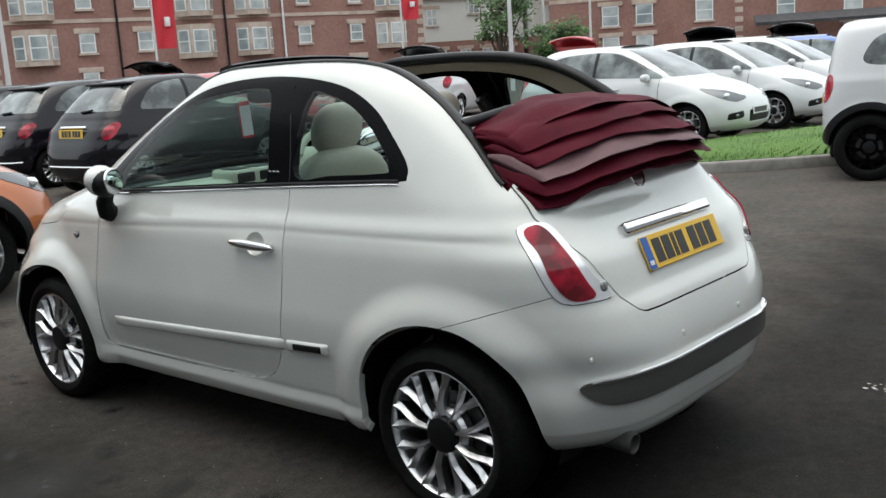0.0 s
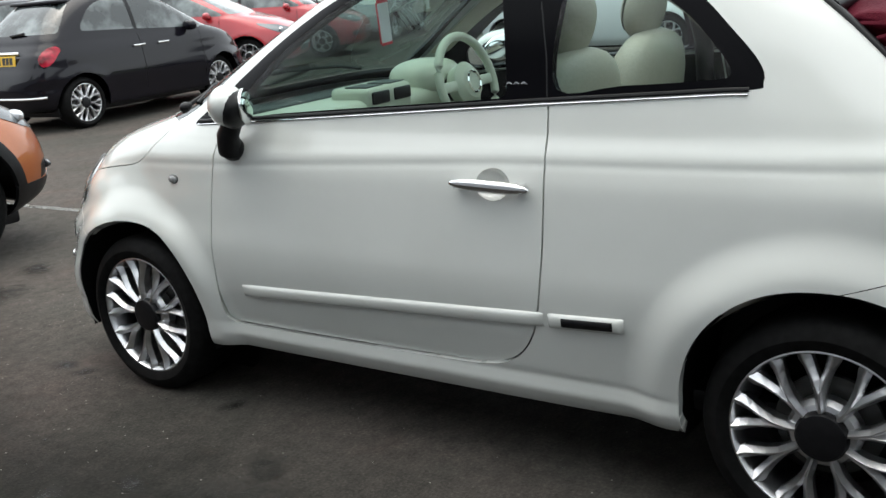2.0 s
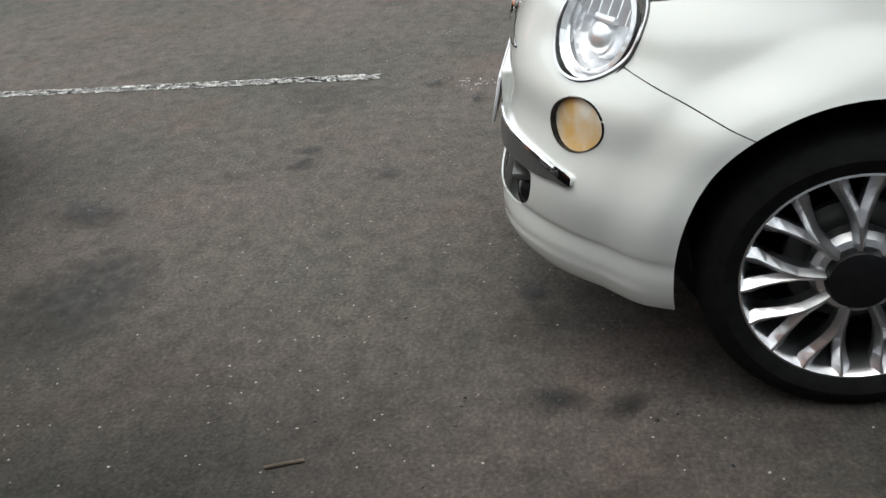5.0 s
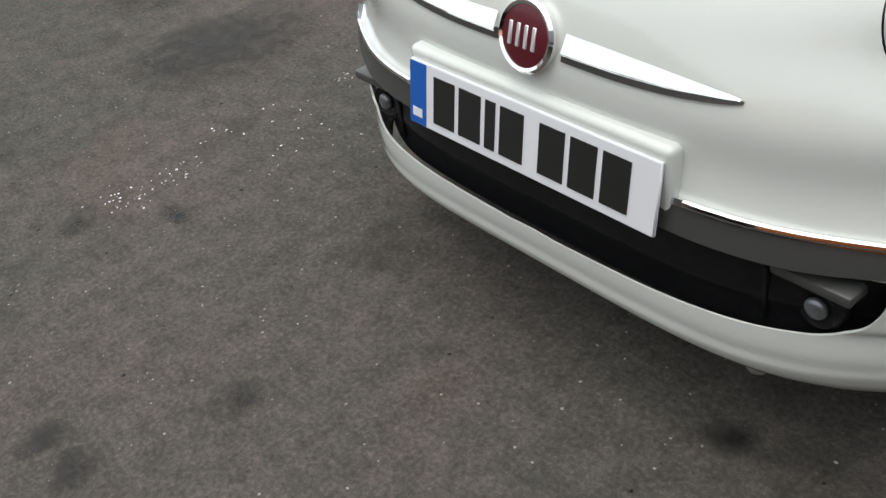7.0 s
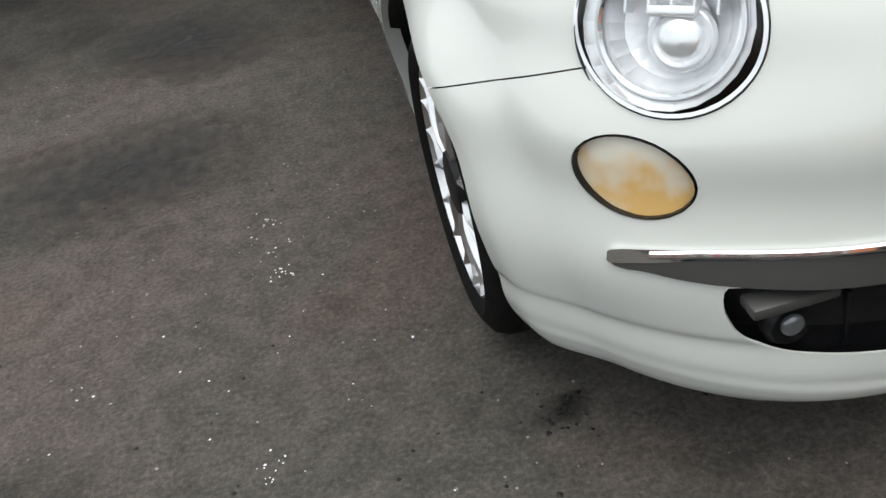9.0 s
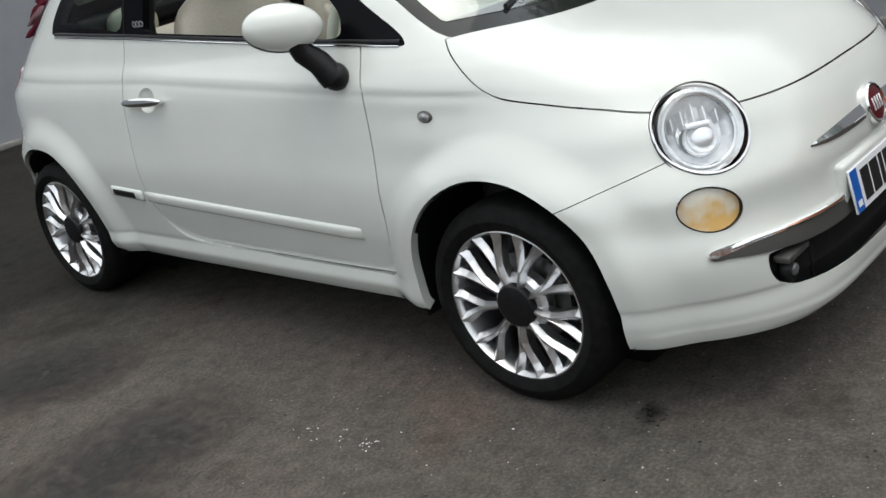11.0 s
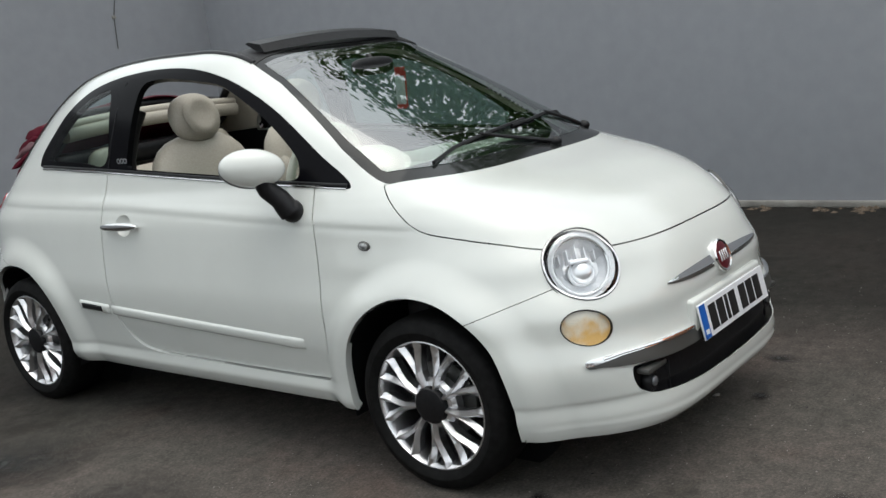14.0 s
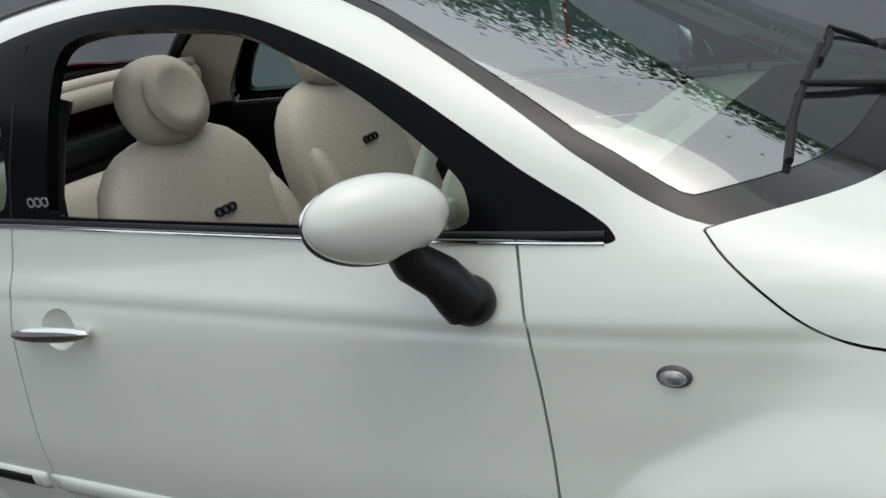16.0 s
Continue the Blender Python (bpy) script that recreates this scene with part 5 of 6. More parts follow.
    part("underside", slab((-0.6 * sx, wb - 0.3, 0.16), (0.6 * sx, 0.45, 0.27), 0.02), BLACK, car)
    if plate:
        y = skin.end(0, 0.80 * sz, False) - 0.012
        number_plate(car, Matrix.Translation((0, y, 0.81 * sz)) @ Matrix(((1, 0, 0), (0, 0.1, -1), (0, 1, 0.1))).to_4x4(), PLATE_Y, False)
        yf = skin.end(0, 0.47 * sz) + 0.012
        p2 = part("front_plate", slab((-0.26, yf - 0.004, 0.42 * sz), (0.26, yf + 0.003, 0.42 * sz + 0.11), 0.002, 1), PLATE_W, car)
        part("plate_mark", slab((-0.19, yf + 0.003, 0.42 * sz + 0.02), (0.23, yf + 0.005, 0.42 * sz + 0.09), 0, 1), DARKGREY, p2)
    if city:
        y = skin.end(0, 0.9, False) - 0.02
        part("boot_handle", tube([(x, skin.end(x, 0.89, False) - 0.02, 0.885) for x in np.linspace(-0.28, 0.28, 12)], 0.02, 8), CHROME, car, "chrome boot handle")
        part("bumper_trim", tube([(x, skin.end(x, 0.40, False) - 0.006, 0.40) for x in np.linspace(-0.62, 0.62, 24)], 0.016, 8), CHROME, car, "bright bumper trim")
        part("rear_wiper", tube([(-0.02, skin.end(0, 1.07, False) - 0.02, 1.07), (0.2, skin.end(0.2, 1.09, False) - 0.025, 1.09)], 0.014, 8), BLACK, car)
        part("boot_spoiler", slab((-0.42, -2.22, 1.385), (0.42, -1.95, 1.43), 0.02, 2), paint, car)
    if raised:
        # tailgate propped open above the roof
        yr, zr = skin.end(0, top_z - 0.1, False) + 0.2, top_z - 0.02
        rows2 = []
        for i in range(15):
            t = -1 + i / 7
            x = 0.56 * sx * t
            rows2.append([(x, yr, zr), (x, yr - 0.25, zr + 0.20 * (1 - 0.25 * t * t)), (x, yr - 0.55, zr + 0.36 * (1 - 0.25 * t * t)), (x, yr - 0.80, zr + 0.34 * (1 - 0.35 * t * t)), (x, yr - 0.80, zr + 0.30 * (1 - 0.35 * t * t)), (x, yr - 0.5, zr + 0.30 * (1 - 0.25 * t * t)), (x, yr - 0.2, zr + 0.12)])
        vs = [p for r in rows2 for p in r]
        fs = [(i * 7 + k, i * 7 + (k + 1) % 7, (i + 1) * 7 + (k + 1) % 7, (i + 1) * 7 + k) for i in range(14) for k in range(7)] + [tuple(range(7)), tuple(14 * 7 + k for k in range(6, -1, -1))]
        mesh_object("raised_tailgate", vs, fs, GLOSSBLACK if raised is True else raised, car, "tailgate propped wide open")
        for s in (-1, 1):
            part("gas_strut", tube([(s * 0.5 * sx, yr - 0.02, zr - 0.2), (s * 0.52 * sx, yr - 0.3, zr + 0.16)], 0.012, 6), BLACK, car)
    return car


def facing(x, y, heading):
    """Pose of a car whose nose points along heading, in degrees from +x."""
    return pose(x, y, 0, 0, 0, heading - 90)


CITY_ROWS = LEVELS + CABIN
parked_car("parked_car", "dark grey small hatchback with bright boot handle and yellow plate", NAVY, facing(6.45, 7.80, 3.6), CITY_ROWS, SIDE_WINDOW, -2.3, True, KIT, headlamps=False)
parked_car("parked_car", "dark grey small hatchback beside its twin", NAVY, facing(6.52, 10.08, 3.9), CITY_ROWS, SIDE_WINDOW, -2.3, True, KIT, headlamps=False)
parked_car("parked_car", "cherry red hatchback with silver wheels", CHERRY, facing(9.76, 9.57, -62))
parked_car("parked_car", "red hatchback behind another red car", CHERRY, facing(12.56, 10.39, -62))
parked_car("parked_car", "white hatchback with silver wheels and black grille by the grass", FARWHITE, facing(11.1, 2.5, -90))
parked_car("parked_car", "white hatchback in a row of white cars", FARWHITE, facing(13.75, 2.35, -88), stretch=(0.97, 0.94, 1.0))
parked_car("parked_car", "white hatchback at the far end of the row", FARWHITE, facing(16.3, 2.45, -86), stretch=(0.97, 0.96, 1.02))
parked_car("parked_car", "bright blue hatchback at the end of the row", BLUEPAINT, facing(18.9, 2.3, -75), stretch=(1.0, 0.96, 1.0))
OFFROAD = [
    (0.28, 0.60, -2.76, 0.74, 4, 4), (0.36, 0.68, -2.88, 0.80, 4.5, 6), (0.5, 0.70, -2.90, 0.815, 5, 7.5), (0.7, 0.68, -2.90, 0.815, 5, 8.5), (0.84, 0.64, -2.89, 0.812, 5, 8.5),
    (0.93, 0.50, -2.88, 0.805, 5, 8.5), (0.99, 0.25, -2.87, 0.80, 5, 8.5), (1.03, 0.05, -2.86, 0.79, 5, 8.5), (1.08, -0.12, -2.85, 0.775, 5.5, 8.5), (1.25, -0.32, -2.82, 0.735, 6, 8.5),
    (1.42, -0.52, -2.78, 0.69, 6, 8), (1.52, -0.68, -2.73, 0.65, 5.5, 7), (1.575, -0.9, -2.63, 0.57, 5, 6), (1.595, -1.1, -2.3, 0.35, 4, 4), (1.60, -1.199, -1.21, 0.004, 2.5, 2.5)]
OFFROAD_WINDOWS = smooth_line([(-0.36, 1.10), (-0.7, 1.105), (-1.2, 1.11), (-1.7, 1.12), (-2.2, 1.13), (-2.46, 1.15), (-2.52, 1.20), (-2.48, 1.30), (-2.40, 1.40), (-2.25, 1.45), (-1.8, 1.475), (-1.3, 1.48), (-1.0, 1.46), (-0.82, 1.42), (-0.6, 1.28)], 4)
parked_car("parked_car", "white compact off-roader with black wheel arches and dark wheels", FARWHITE, facing(8.75, -3.15, -72.5), OFFROAD, OFFROAD_WINDOWS, base=-2.45, cladding=True, kit=DARK_KIT)
parked_car("parked_car", "copper orange crossover with black lower cladding", ORANGE, facing(-0.04, 3.17, -1), base=-2.55, stretch=(1.05, 1.0, 1.10), cladding=True, kit=BIG_KIT)
for x, y, hd, pt, tg in ((12.74, 16.05, 19, NAVY, True), (9.29, 18.06, 19, NAVY, True), (18.1, 12.89, 19, FARWHITE, True), (21.45, 10.75, 19, CHERRY, CHERRY), (21.89, 7.29, 19, NAVY, True), (25.18, 6.11, 9, NAVY, True), (28.41, 3.97, 9, NAVY, True), (31.15, 1.87, 9, NAVY, True), (5.44, 16.23, 19, CHERRY, True)):
    parked_car("parked_car", "hatchback with its tailgate propped open", pt, facing(x, y, hd), raised=tg, plate=False)


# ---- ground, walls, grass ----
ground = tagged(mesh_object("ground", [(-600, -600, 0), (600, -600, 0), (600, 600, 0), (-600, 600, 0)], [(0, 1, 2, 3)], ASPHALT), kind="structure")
tagged(part("wall_west", slab((-4.10, -6.6, 0), (-3.80, 16, 2.9)), GREY, None, smooth=False), kind="structure")
tagged(part("wall_south", slab((-3.80, -6.6, 0), (9, -6.3, 2.9)), GREY, None, smooth=False), kind="structure")
tagged(part("trim_west", slab((-3.80, -6.3, 0), (-3.76, 16, 0.045), 0.008), KERB, None), kind="structure")
tagged(part("trim_south", slab((-3.76, -6.3, 0), (9, -6.26, 0.045), 0.008), KERB, None), kind="structure")

cable = tagged(part("wall_cable", tube([(-2.70, -6.292, 1.70), (-2.715, -6.292, 1.99), (-2.80, -6.292, 2.33), (-2.86, -6.292, 2.9)], 0.004, 6), DARKGREY, None), "thin grey cable running up the grey wall", "cable")
part("cable_clip", slab((-2.735, -6.30, 1.975), (-2.695, -6.285, 2.005), 0.004, 2), KERB, cable)
rnd = random.Random(5)


def worn_line(x0, y0, x1, y1, wide, dense=420):
    """A worn painted bay line: many ragged flakes left of the paint."""
    d = Vector((x1 - x0, y1 - y0, 0))
    u = d.normalized()
    n = Vector((-u.y, u.x, 0))
    vs, fs = [], []
    for _ in range(int(d.length * dense)):
        c = Vector((x0, y0, 0.0035)) + u * rnd.random() * d.length + n * rnd.uniform(-0.5, 0.5) * wide
        r = rnd.uniform(0.002, 0.009)
        k = len(vs)
        a0 = rnd.random() * 6
        for j in range(6):
            a = a0 + j * math.pi / 3
            q = r * rnd.uniform(0.5, 1.2)
            vs.append(c + u * math.cos(a) * q * 1.6 + n * math.sin(a) * q)
        fs.append(tuple(range(k, k + 6)))
    return vs, fs


vs, fs = worn_line(1.10, 5.6, 1.25, 1.35, 0.06, 900)
tagged(mesh_object("bay_line", vs, fs, LINEPAINT, smooth=False), "worn white painted bay line on the asphalt", "road marking", kind="stuff")
vs, fs = worn_line(1.18, -6.1, 1.15, -3.0, 0.09, 150)
tagged(mesh_object("bay_line", vs, fs, LINEPAINT, smooth=False), "worn white painted bay line by the wall", "road marking", kind="stuff")


def scatter(name, label, spots, material, low, high):
    """Loose specks lying on the ground: (x, y, spread, count)."""
    vs, fs = [], []
    for x, y, sp, count in spots:
        for _ in range(count):
            c = Vector((x + rnd.gauss(0, sp), y + rnd.gauss(0, sp), 0))
            r = rnd.uniform(low, high)
            k = len(vs)
            a0 = rnd.random() * 6
            for j in range(5):
                a = a0 + j * 2 * math.pi / 5
                vs.append(c + Vector((math.cos(a) * r * rnd.uniform(0.6, 1.3), math.sin(a) * r * rnd.uniform(0.6, 1.3), 0.001)))
            vs.append(c + Vector((0, 0, r * 0.6)))
            fs += [(k + j, k + (j + 1) % 5, k + 5) for j in range(5)]
    return tagged(mesh_object(name, vs, fs, material, smooth=False), label, "debris", kind="stuff")


scatter("white_crumbs", "white crumbs strewn on the asphalt", ((1.155, 0.99, 0.03, 26), (1.13, 0.91, 0.03, 12), (1.15, 0.83, 0.025, 20), (1.135, -0.48, 0.025, 12), (1.12, -0.27, 0.02, 16), (1.14, -0.37, 0.03, 10), (1.19, 0.29, 0.02, 14), (1.15, 0.56, 0.10, 25), (1.2, -0.1, 0.2, 20)), PLATE_W, 0.001, 0.0034)
scatter("grit", "pale grit scattered over the asphalt", ((-1.2, 0.9, 0.9, 320), (1.2, 0.3, 0.9, 380), (-1.4, -1.6, 0.9, 260), (2.2, 1.0, 1.0, 260), (0, 1.6, 0.8, 260)), KERB, 0.0012, 0.0035)
scatter("dark_flakes", "small dark flakes on the asphalt", ((-1.0, 0.6, 0.8, 120), (0.70, 0.35, 0.03, 26), (1.3, 0.4, 0.8, 160), (-1.3, -1.4, 0.8, 120)), BLACK, 0.002, 0.006)
scatter("dead_leaves", "dark dead leaves blown against the wall foot", ((-3.70, -0.15, 0.05, 8), (-3.68, 0.05, 0.05, 20), (-3.70, -0.6, 0.05, 8), (-3.68, 0.5, 0.06, 14), (-3.68, 1.2, 0.08, 16), (-3.68, 2.2, 0.10, 16)), BARK, 0.012, 0.035)
tagged(part("twig", tube([(-0.985, 1.115, 0.004), (-0.973, 1.080, 0.005), (-0.960, 1.042, 0.004)], 0.0035, 6), BARK, None), "small brown twig lying on the asphalt", "twig")
lf = ball((-0.28, 0.50, 0.004), (0.020, 0.013, 0.003), 12, 6)
for v in lf.verts:
    v.co.z += 0.006 * noise.noise(v.co * 60) + 0.004
tagged(part("pale_leaf", lf, KERB, None), "pale fallen leaf on the asphalt under the bumper", "leaf")


STAIN_MESHES = []
for seed in range(4):
    n = 40
    vs = [(0, 0, 0)]
    for k in range(n):
        a = 2 * math.pi * k / n
        r = 1 + 0.5 * noise.noise(Vector((math.cos(a) * 1.6, math.sin(a) * 1.6, seed * 3.7)))
        vs.append((r * math.cos(a), r * math.sin(a), 0))
    me = bpy.data.meshes.new("oil_stain")
    me.from_pydata(vs, [], [(0, 1 + k, 1 + (k + 1) % n) for k in range(n)])
    STAIN_MESHES.append(me)

# a thin film: the asphalt shows through, darker and smoother, fading out towards a ragged edge
OIL = bpy.data.materials.new("oil_film")
OIL.use_nodes = True
nt = OIL.node_tree
nz = nt.nodes.new("ShaderNodeTexNoise")
nz.inputs["Scale"].default_value, nz.inputs["Detail"].default_value = 22.0, 7.0
geo = nt.nodes.new("ShaderNodeNewGeometry")
nt.links.new(geo.outputs["Position"], nz.inputs["Vector"])
tc = nt.nodes.new("ShaderNodeTexCoord")
ln = nt.nodes.new("ShaderNodeVectorMath")
ln.operation = "LENGTH"
nt.links.new(tc.outputs["Object"], ln.inputs[0])
fall = nt.nodes.new("ShaderNodeMapRange")
fall.inputs[1].default_value, fall.inputs[2].default_value, fall.inputs[3].default_value, fall.inputs[4].default_value = 0.1, 1.0, 1.0, 0.0
nt.links.new(ln.outputs["Value"], fall.inputs[0])
rp = nt.nodes.new("ShaderNodeMapRange")
rp.inputs[1].default_value, rp.inputs[2].default_value, rp.inputs[3].default_value, rp.inputs[4].default_value = 0.3, 0.7, 0.25, 1.0
nt.links.new(nz.outputs["Fac"], rp.inputs[0])
mu = nt.nodes.new("ShaderNodeMath")
mu.operation = "MULTIPLY"
nt.links.new(fall.outputs[0], mu.inputs[0])
nt.links.new(rp.outputs[0], mu.inputs[1])
nt.links.new(mu.outputs[0], nt.nodes["Principled BSDF"].inputs["Alpha"])
nt.nodes["Principled BSDF"].inputs["Base Color"].default_value = (0.010, 0.010, 0.009, 1)
nt.nodes["Principled BSDF"].inputs["Roughness"].default_value = 0.6
for me in STAIN_MESHES:
    me.materials.append(OIL)
for i, (x, y, rx, ry) in enumerate(((-0.36, 1.80, 0.34, 0.20), (-0.75, 0.57, 0.09, 0.06), (-0.77, 0.43, 0.06, 0.05), (-0.34, 0.64, 0.06, 0.05), (0.43, 1.43, 0.07, 0.06), (0.98, 0.935, 0.06, 0.04), (0.54, 1.44, 0.07, 0.05), (-0.76, -0.37, 0.07, 0.05), (-1.05, -0.8, 0.12, 0.07), (-1.2, -1.05, 0.09, 0.06), (-1.12, -1.35, 0.14, 0.08), (-1.35, -1.25, 0.08, 0.07), (-1.0, -1.7, 0.10, 0.06), (-1.3, -0.5, 0.08, 0.05), (-1.55, -1.0, 0.10, 0.06), (-1.5, -0.35, 0.12, 0.07), (-1.35, -0.9, 0.25, 0.3), (-1.5, -1.6, 0.35, 0.3), (-1.25, -2.4, 0.3, 0.4), (-1.75, -2.0, 0.2, 0.25), (0.35, 1.15, 0.07, 0.06), (1.15, 1.1, 0.08, 0.05), (0.70, 0.35, 0.07, 0.05), (1.5, -0.9, 0.35, 0.5), (1.7, 0.4, 0.3, 0.35), (0.1, 2.0, 0.16, 0.10), (2.4, 0.2, 0.4, 0.3), (1.3, -1.7, 0.3, 0.4))):
    ob = tagged(new("oil_stain", STAIN_MESHES[i % 4]), "dark oily stain soaked into the asphalt", "stain", "ground stains", "stuff")
    ob.location, ob.scale, ob.rotation_euler = (x, y, 0.0022 + 0.0003 * i), (rx, ry, 1), (0, 0, i * 1.3)

# grass island with its kerb
edge = smooth_line([(7.3, 1.4), (7.6, 0.75), (8.2, 0.05), (8.95, -0.7), (9.95, -1.75), (11.1, -2.5), (13.1, -1.9), (13.9, -0.5), (12.7, 1.0), (10.6, 1.9), (8.7, 2.3), (7.6, 2.1)], 6)
n = len(edge)
c = edge.mean(axis=0)
ring2 = [(c[0] + (p[0] - c[0]) * f, c[1] + (p[1] - c[1]) * f) for f in (0.965, 0.6, 0.2) for p in edge]
vs = [(*p, 0.10 + 0.03 * (1 - 0)) for p in ring2[:n]] + [(*p, 0.19) for p in ring2[n:2 * n]] + [(*p, 0.22) for p in ring2[2 * n:]]
fs = [(i * n + k, i * n + (k + 1) % n, (i + 1) * n + (k + 1) % n, (i + 1) * n + k) for i in range(2) for k in range(n)] + [tuple(2 * n + k for k in range(n))]
tagged(mesh_object("grass_island", vs, fs, GRASS), kind="structure")
vs, fs = [], []
for k, p in enumerate(edge):
    d = np.array(p) - c
    d /= np.linalg.norm(d)
    for off, z in ((0.06, 0.0), (0.055, 0.10), (0.04, 0.12), (-0.05, 0.125), (-0.08, 0.0)):
        vs.append((p[0] + d[0] * off, p[1] + d[1] * off, z))
for k in range(n):
    for j in range(4):
        a, b = k * 5 + j, ((k + 1) % n) * 5 + j
        fs.append((a, b, b + 1, a + 1))
tagged(mesh_object("kerb", vs, fs, KERB), kind="structure")
vs, fs = [], []
for _ in range(9000):
    a, b = rnd.random(), rnd.random()
    p = edge[rnd.randrange(n)]
    f = 0.96 * math.sqrt(rnd.random())
    x, y = c[0] + (p[0] - c[0]) * f, c[1] + (p[1] - c[1]) * f
    z = 0.13 + (0.09 * (1 - f))
    an = rnd.random() * 6.28
    h = rnd.uniform(0.02, 0.055)
    k = len(vs)
    vs += [(x, y, z - 0.02), (x + 0.012 * math.cos(an), y + 0.012 * math.sin(an), z - 0.02), (x + rnd.gauss(0, 0.012), y + rnd.gauss(0, 0.012), z + h)]
    fs.append((k, k + 1, k + 2))
tagged(mesh_object("grass_blades", vs, fs, GRASS, smooth=False), "short green mown grass on the island", "grass", kind="stuff")


# ---- buildings, flags, trees ----
def window(parent, x, z, w, h, y=0.0, bars_n=1):
    """A recessed sash in a facade that faces -y."""
    win = part("window", slab((x - w / 2, y - 0.10, z - h / 2), (x + w / 2, y + 0.05, z + h / 2)), UPVC, parent, smooth=False)
    for i in range(2):
        for j in range(bars_n):
            x0 = x - w / 2 + 0.07 + j * (w - 0.07) / bars_n
            x1 = x - w / 2 + (j + 1) * (w - 0.07) / bars_n
            z0 = z - h / 2 + 0.07 + i * (h - 0.07) / 2
            z1 = z - h / 2 + (i + 1) * (h - 0.07) / 2
            part("pane", slab((x0, y - 0.115, z0), (x1, y - 0.09, z1)), PANE, win, smooth=False)
    part("lintel", slab((x - w / 2 - 0.25, y - 0.14, z + h / 2), (x + w / 2 + 0.25, y + 0.05, z + h / 2 + 0.28)), STONE, win, smooth=False)
    part("sill", slab((x - w / 2 - 0.1, y - 0.16, z - h / 2 - 0.12), (x + w / 2 + 0.1, y + 0.05, z - h / 2)), STONE, win, smooth=False)
    return win


def bay(parent, x, z, w, h):
    """A canted stone bay with three sashes."""
    bm = bmesh.new()
    pts = [(x - w / 2, 0), (x - w / 2 + 0.55, -0.75), (x + w / 2 - 0.55, -0.75), (x + w / 2, 0)]
    lo = [bm.verts.new((px, py, z - h / 2 - 0.3)) for px, py in pts]
    hi = [bm.verts.new((px, py, z + h / 2 + 0.3)) for px, py in pts]
    for k in range(3):
        bm.faces.new((lo[k], lo[k + 1], hi[k + 1], hi[k]))
    bm.faces.new(hi)
    bm.faces.new(lo[::-1])
    b = part("bay_window", bm, STONE, parent, "pale stone bay window", smooth=False)
    for k in range(3):
        a, e = Vector((*pts[k], 0)), Vector((*pts[k + 1], 0))
        u = (e - a).normalized()
        nn = Vector((u.y, -u.x, 0))
        wd = (e - a).length
        m = Matrix((( u.x, -nn.x, 0, a.x + u.x * wd / 2), (u.y, -nn.y, 0, a.y + u.y * wd / 2), (0, 0, 1, z), (0, 0, 0, 1)))
        ww = wd * 0.78
        fr = part("sash", slab((-ww / 2, -0.05, -h / 2), (ww / 2, 0.03, h / 2), m=m), UPVC, b, smooth=False)
        for i in range(2):
            part("pane", slab((-ww / 2 + 0.07, -0.065, -h / 2 + 0.07 + i * (h - 0.07) / 2), (ww / 2 - 0.07, -0.04, -h / 2 + (i + 1) * (h - 0.07) / 2), m=m), PANE, fr, smooth=False)


def terrace():
    m = Matrix.Translation((22.7, 47.9, 0)) @ Matrix.Rotation(math.atan2(-0.2776, 0.9607), 4, "Z")
    b = thing("brick_terrace", "long red-brick terrace with stone bays and white sash windows", "building", m=m)
    part("wall", slab((-26, 0, 0), (26.4, 10, 9.6)), BRICK, b, "weathered red brick wall", smooth=False)
    bm = bmesh.new()
    vs = [bm.verts.new(p) for p in ((-26.4, -0.4, 9.6), (26.8, -0.4, 9.6), (26.8, 5, 13), (-26.4, 5, 13), (-26.4, 10.4, 9.6), (26.8, 10.4, 9.6))]
    for q in ((0, 1, 2, 3), (3, 2, 5, 4), (0, 3, 4), (1, 5, 2)):
        bm.faces.new([vs[i] for i in q])
    part("roof", bm, SLATE, b, "grey slate roof", smooth=False)
    for z in (4.75,):
        part("string_course", slab((-26, -0.06, z - 0.10), (26.4, 0.0, z + 0.10)), STONE, b, smooth=False)
    for z, h in ((1.2, 1.5), (3.4, 1.3), (5.75, 1.3), (8.2, 1.3)):
        for x in (-20.5, -11.5, 1.9, 10.8, 14.4, 23.9):
            if z > 1.5:
                bay(b, x, z, 2.3, h)
        for x in (-23.5, -16, -14, -8, -4.5, -1.8, 4.6, 7.8, 17.7, 21.3):
            window(b, x, z + 0.15, 0.85, h - 0.25)
    for x in (6.3, 12.6, 16.3, -6.5):
        part("drainpipe", tube([(x, -0.12, 0), (x, -0.12, 9.6)], 0.07, 8), BLACK if x != 16.3 else UPVC, b)
    for z in np.arange(0.3, 9.4, 0.6):
        part("quoin", slab((25.9, -0.04, z), (26.44, 0.3, z + 0.34)), STONE, b, smooth=False)
        part("quoin", slab((-0.5, -0.04, z), (0.0, 0.0, z + 0.34)), STONE, b, smooth=False)
    return b


terrace()


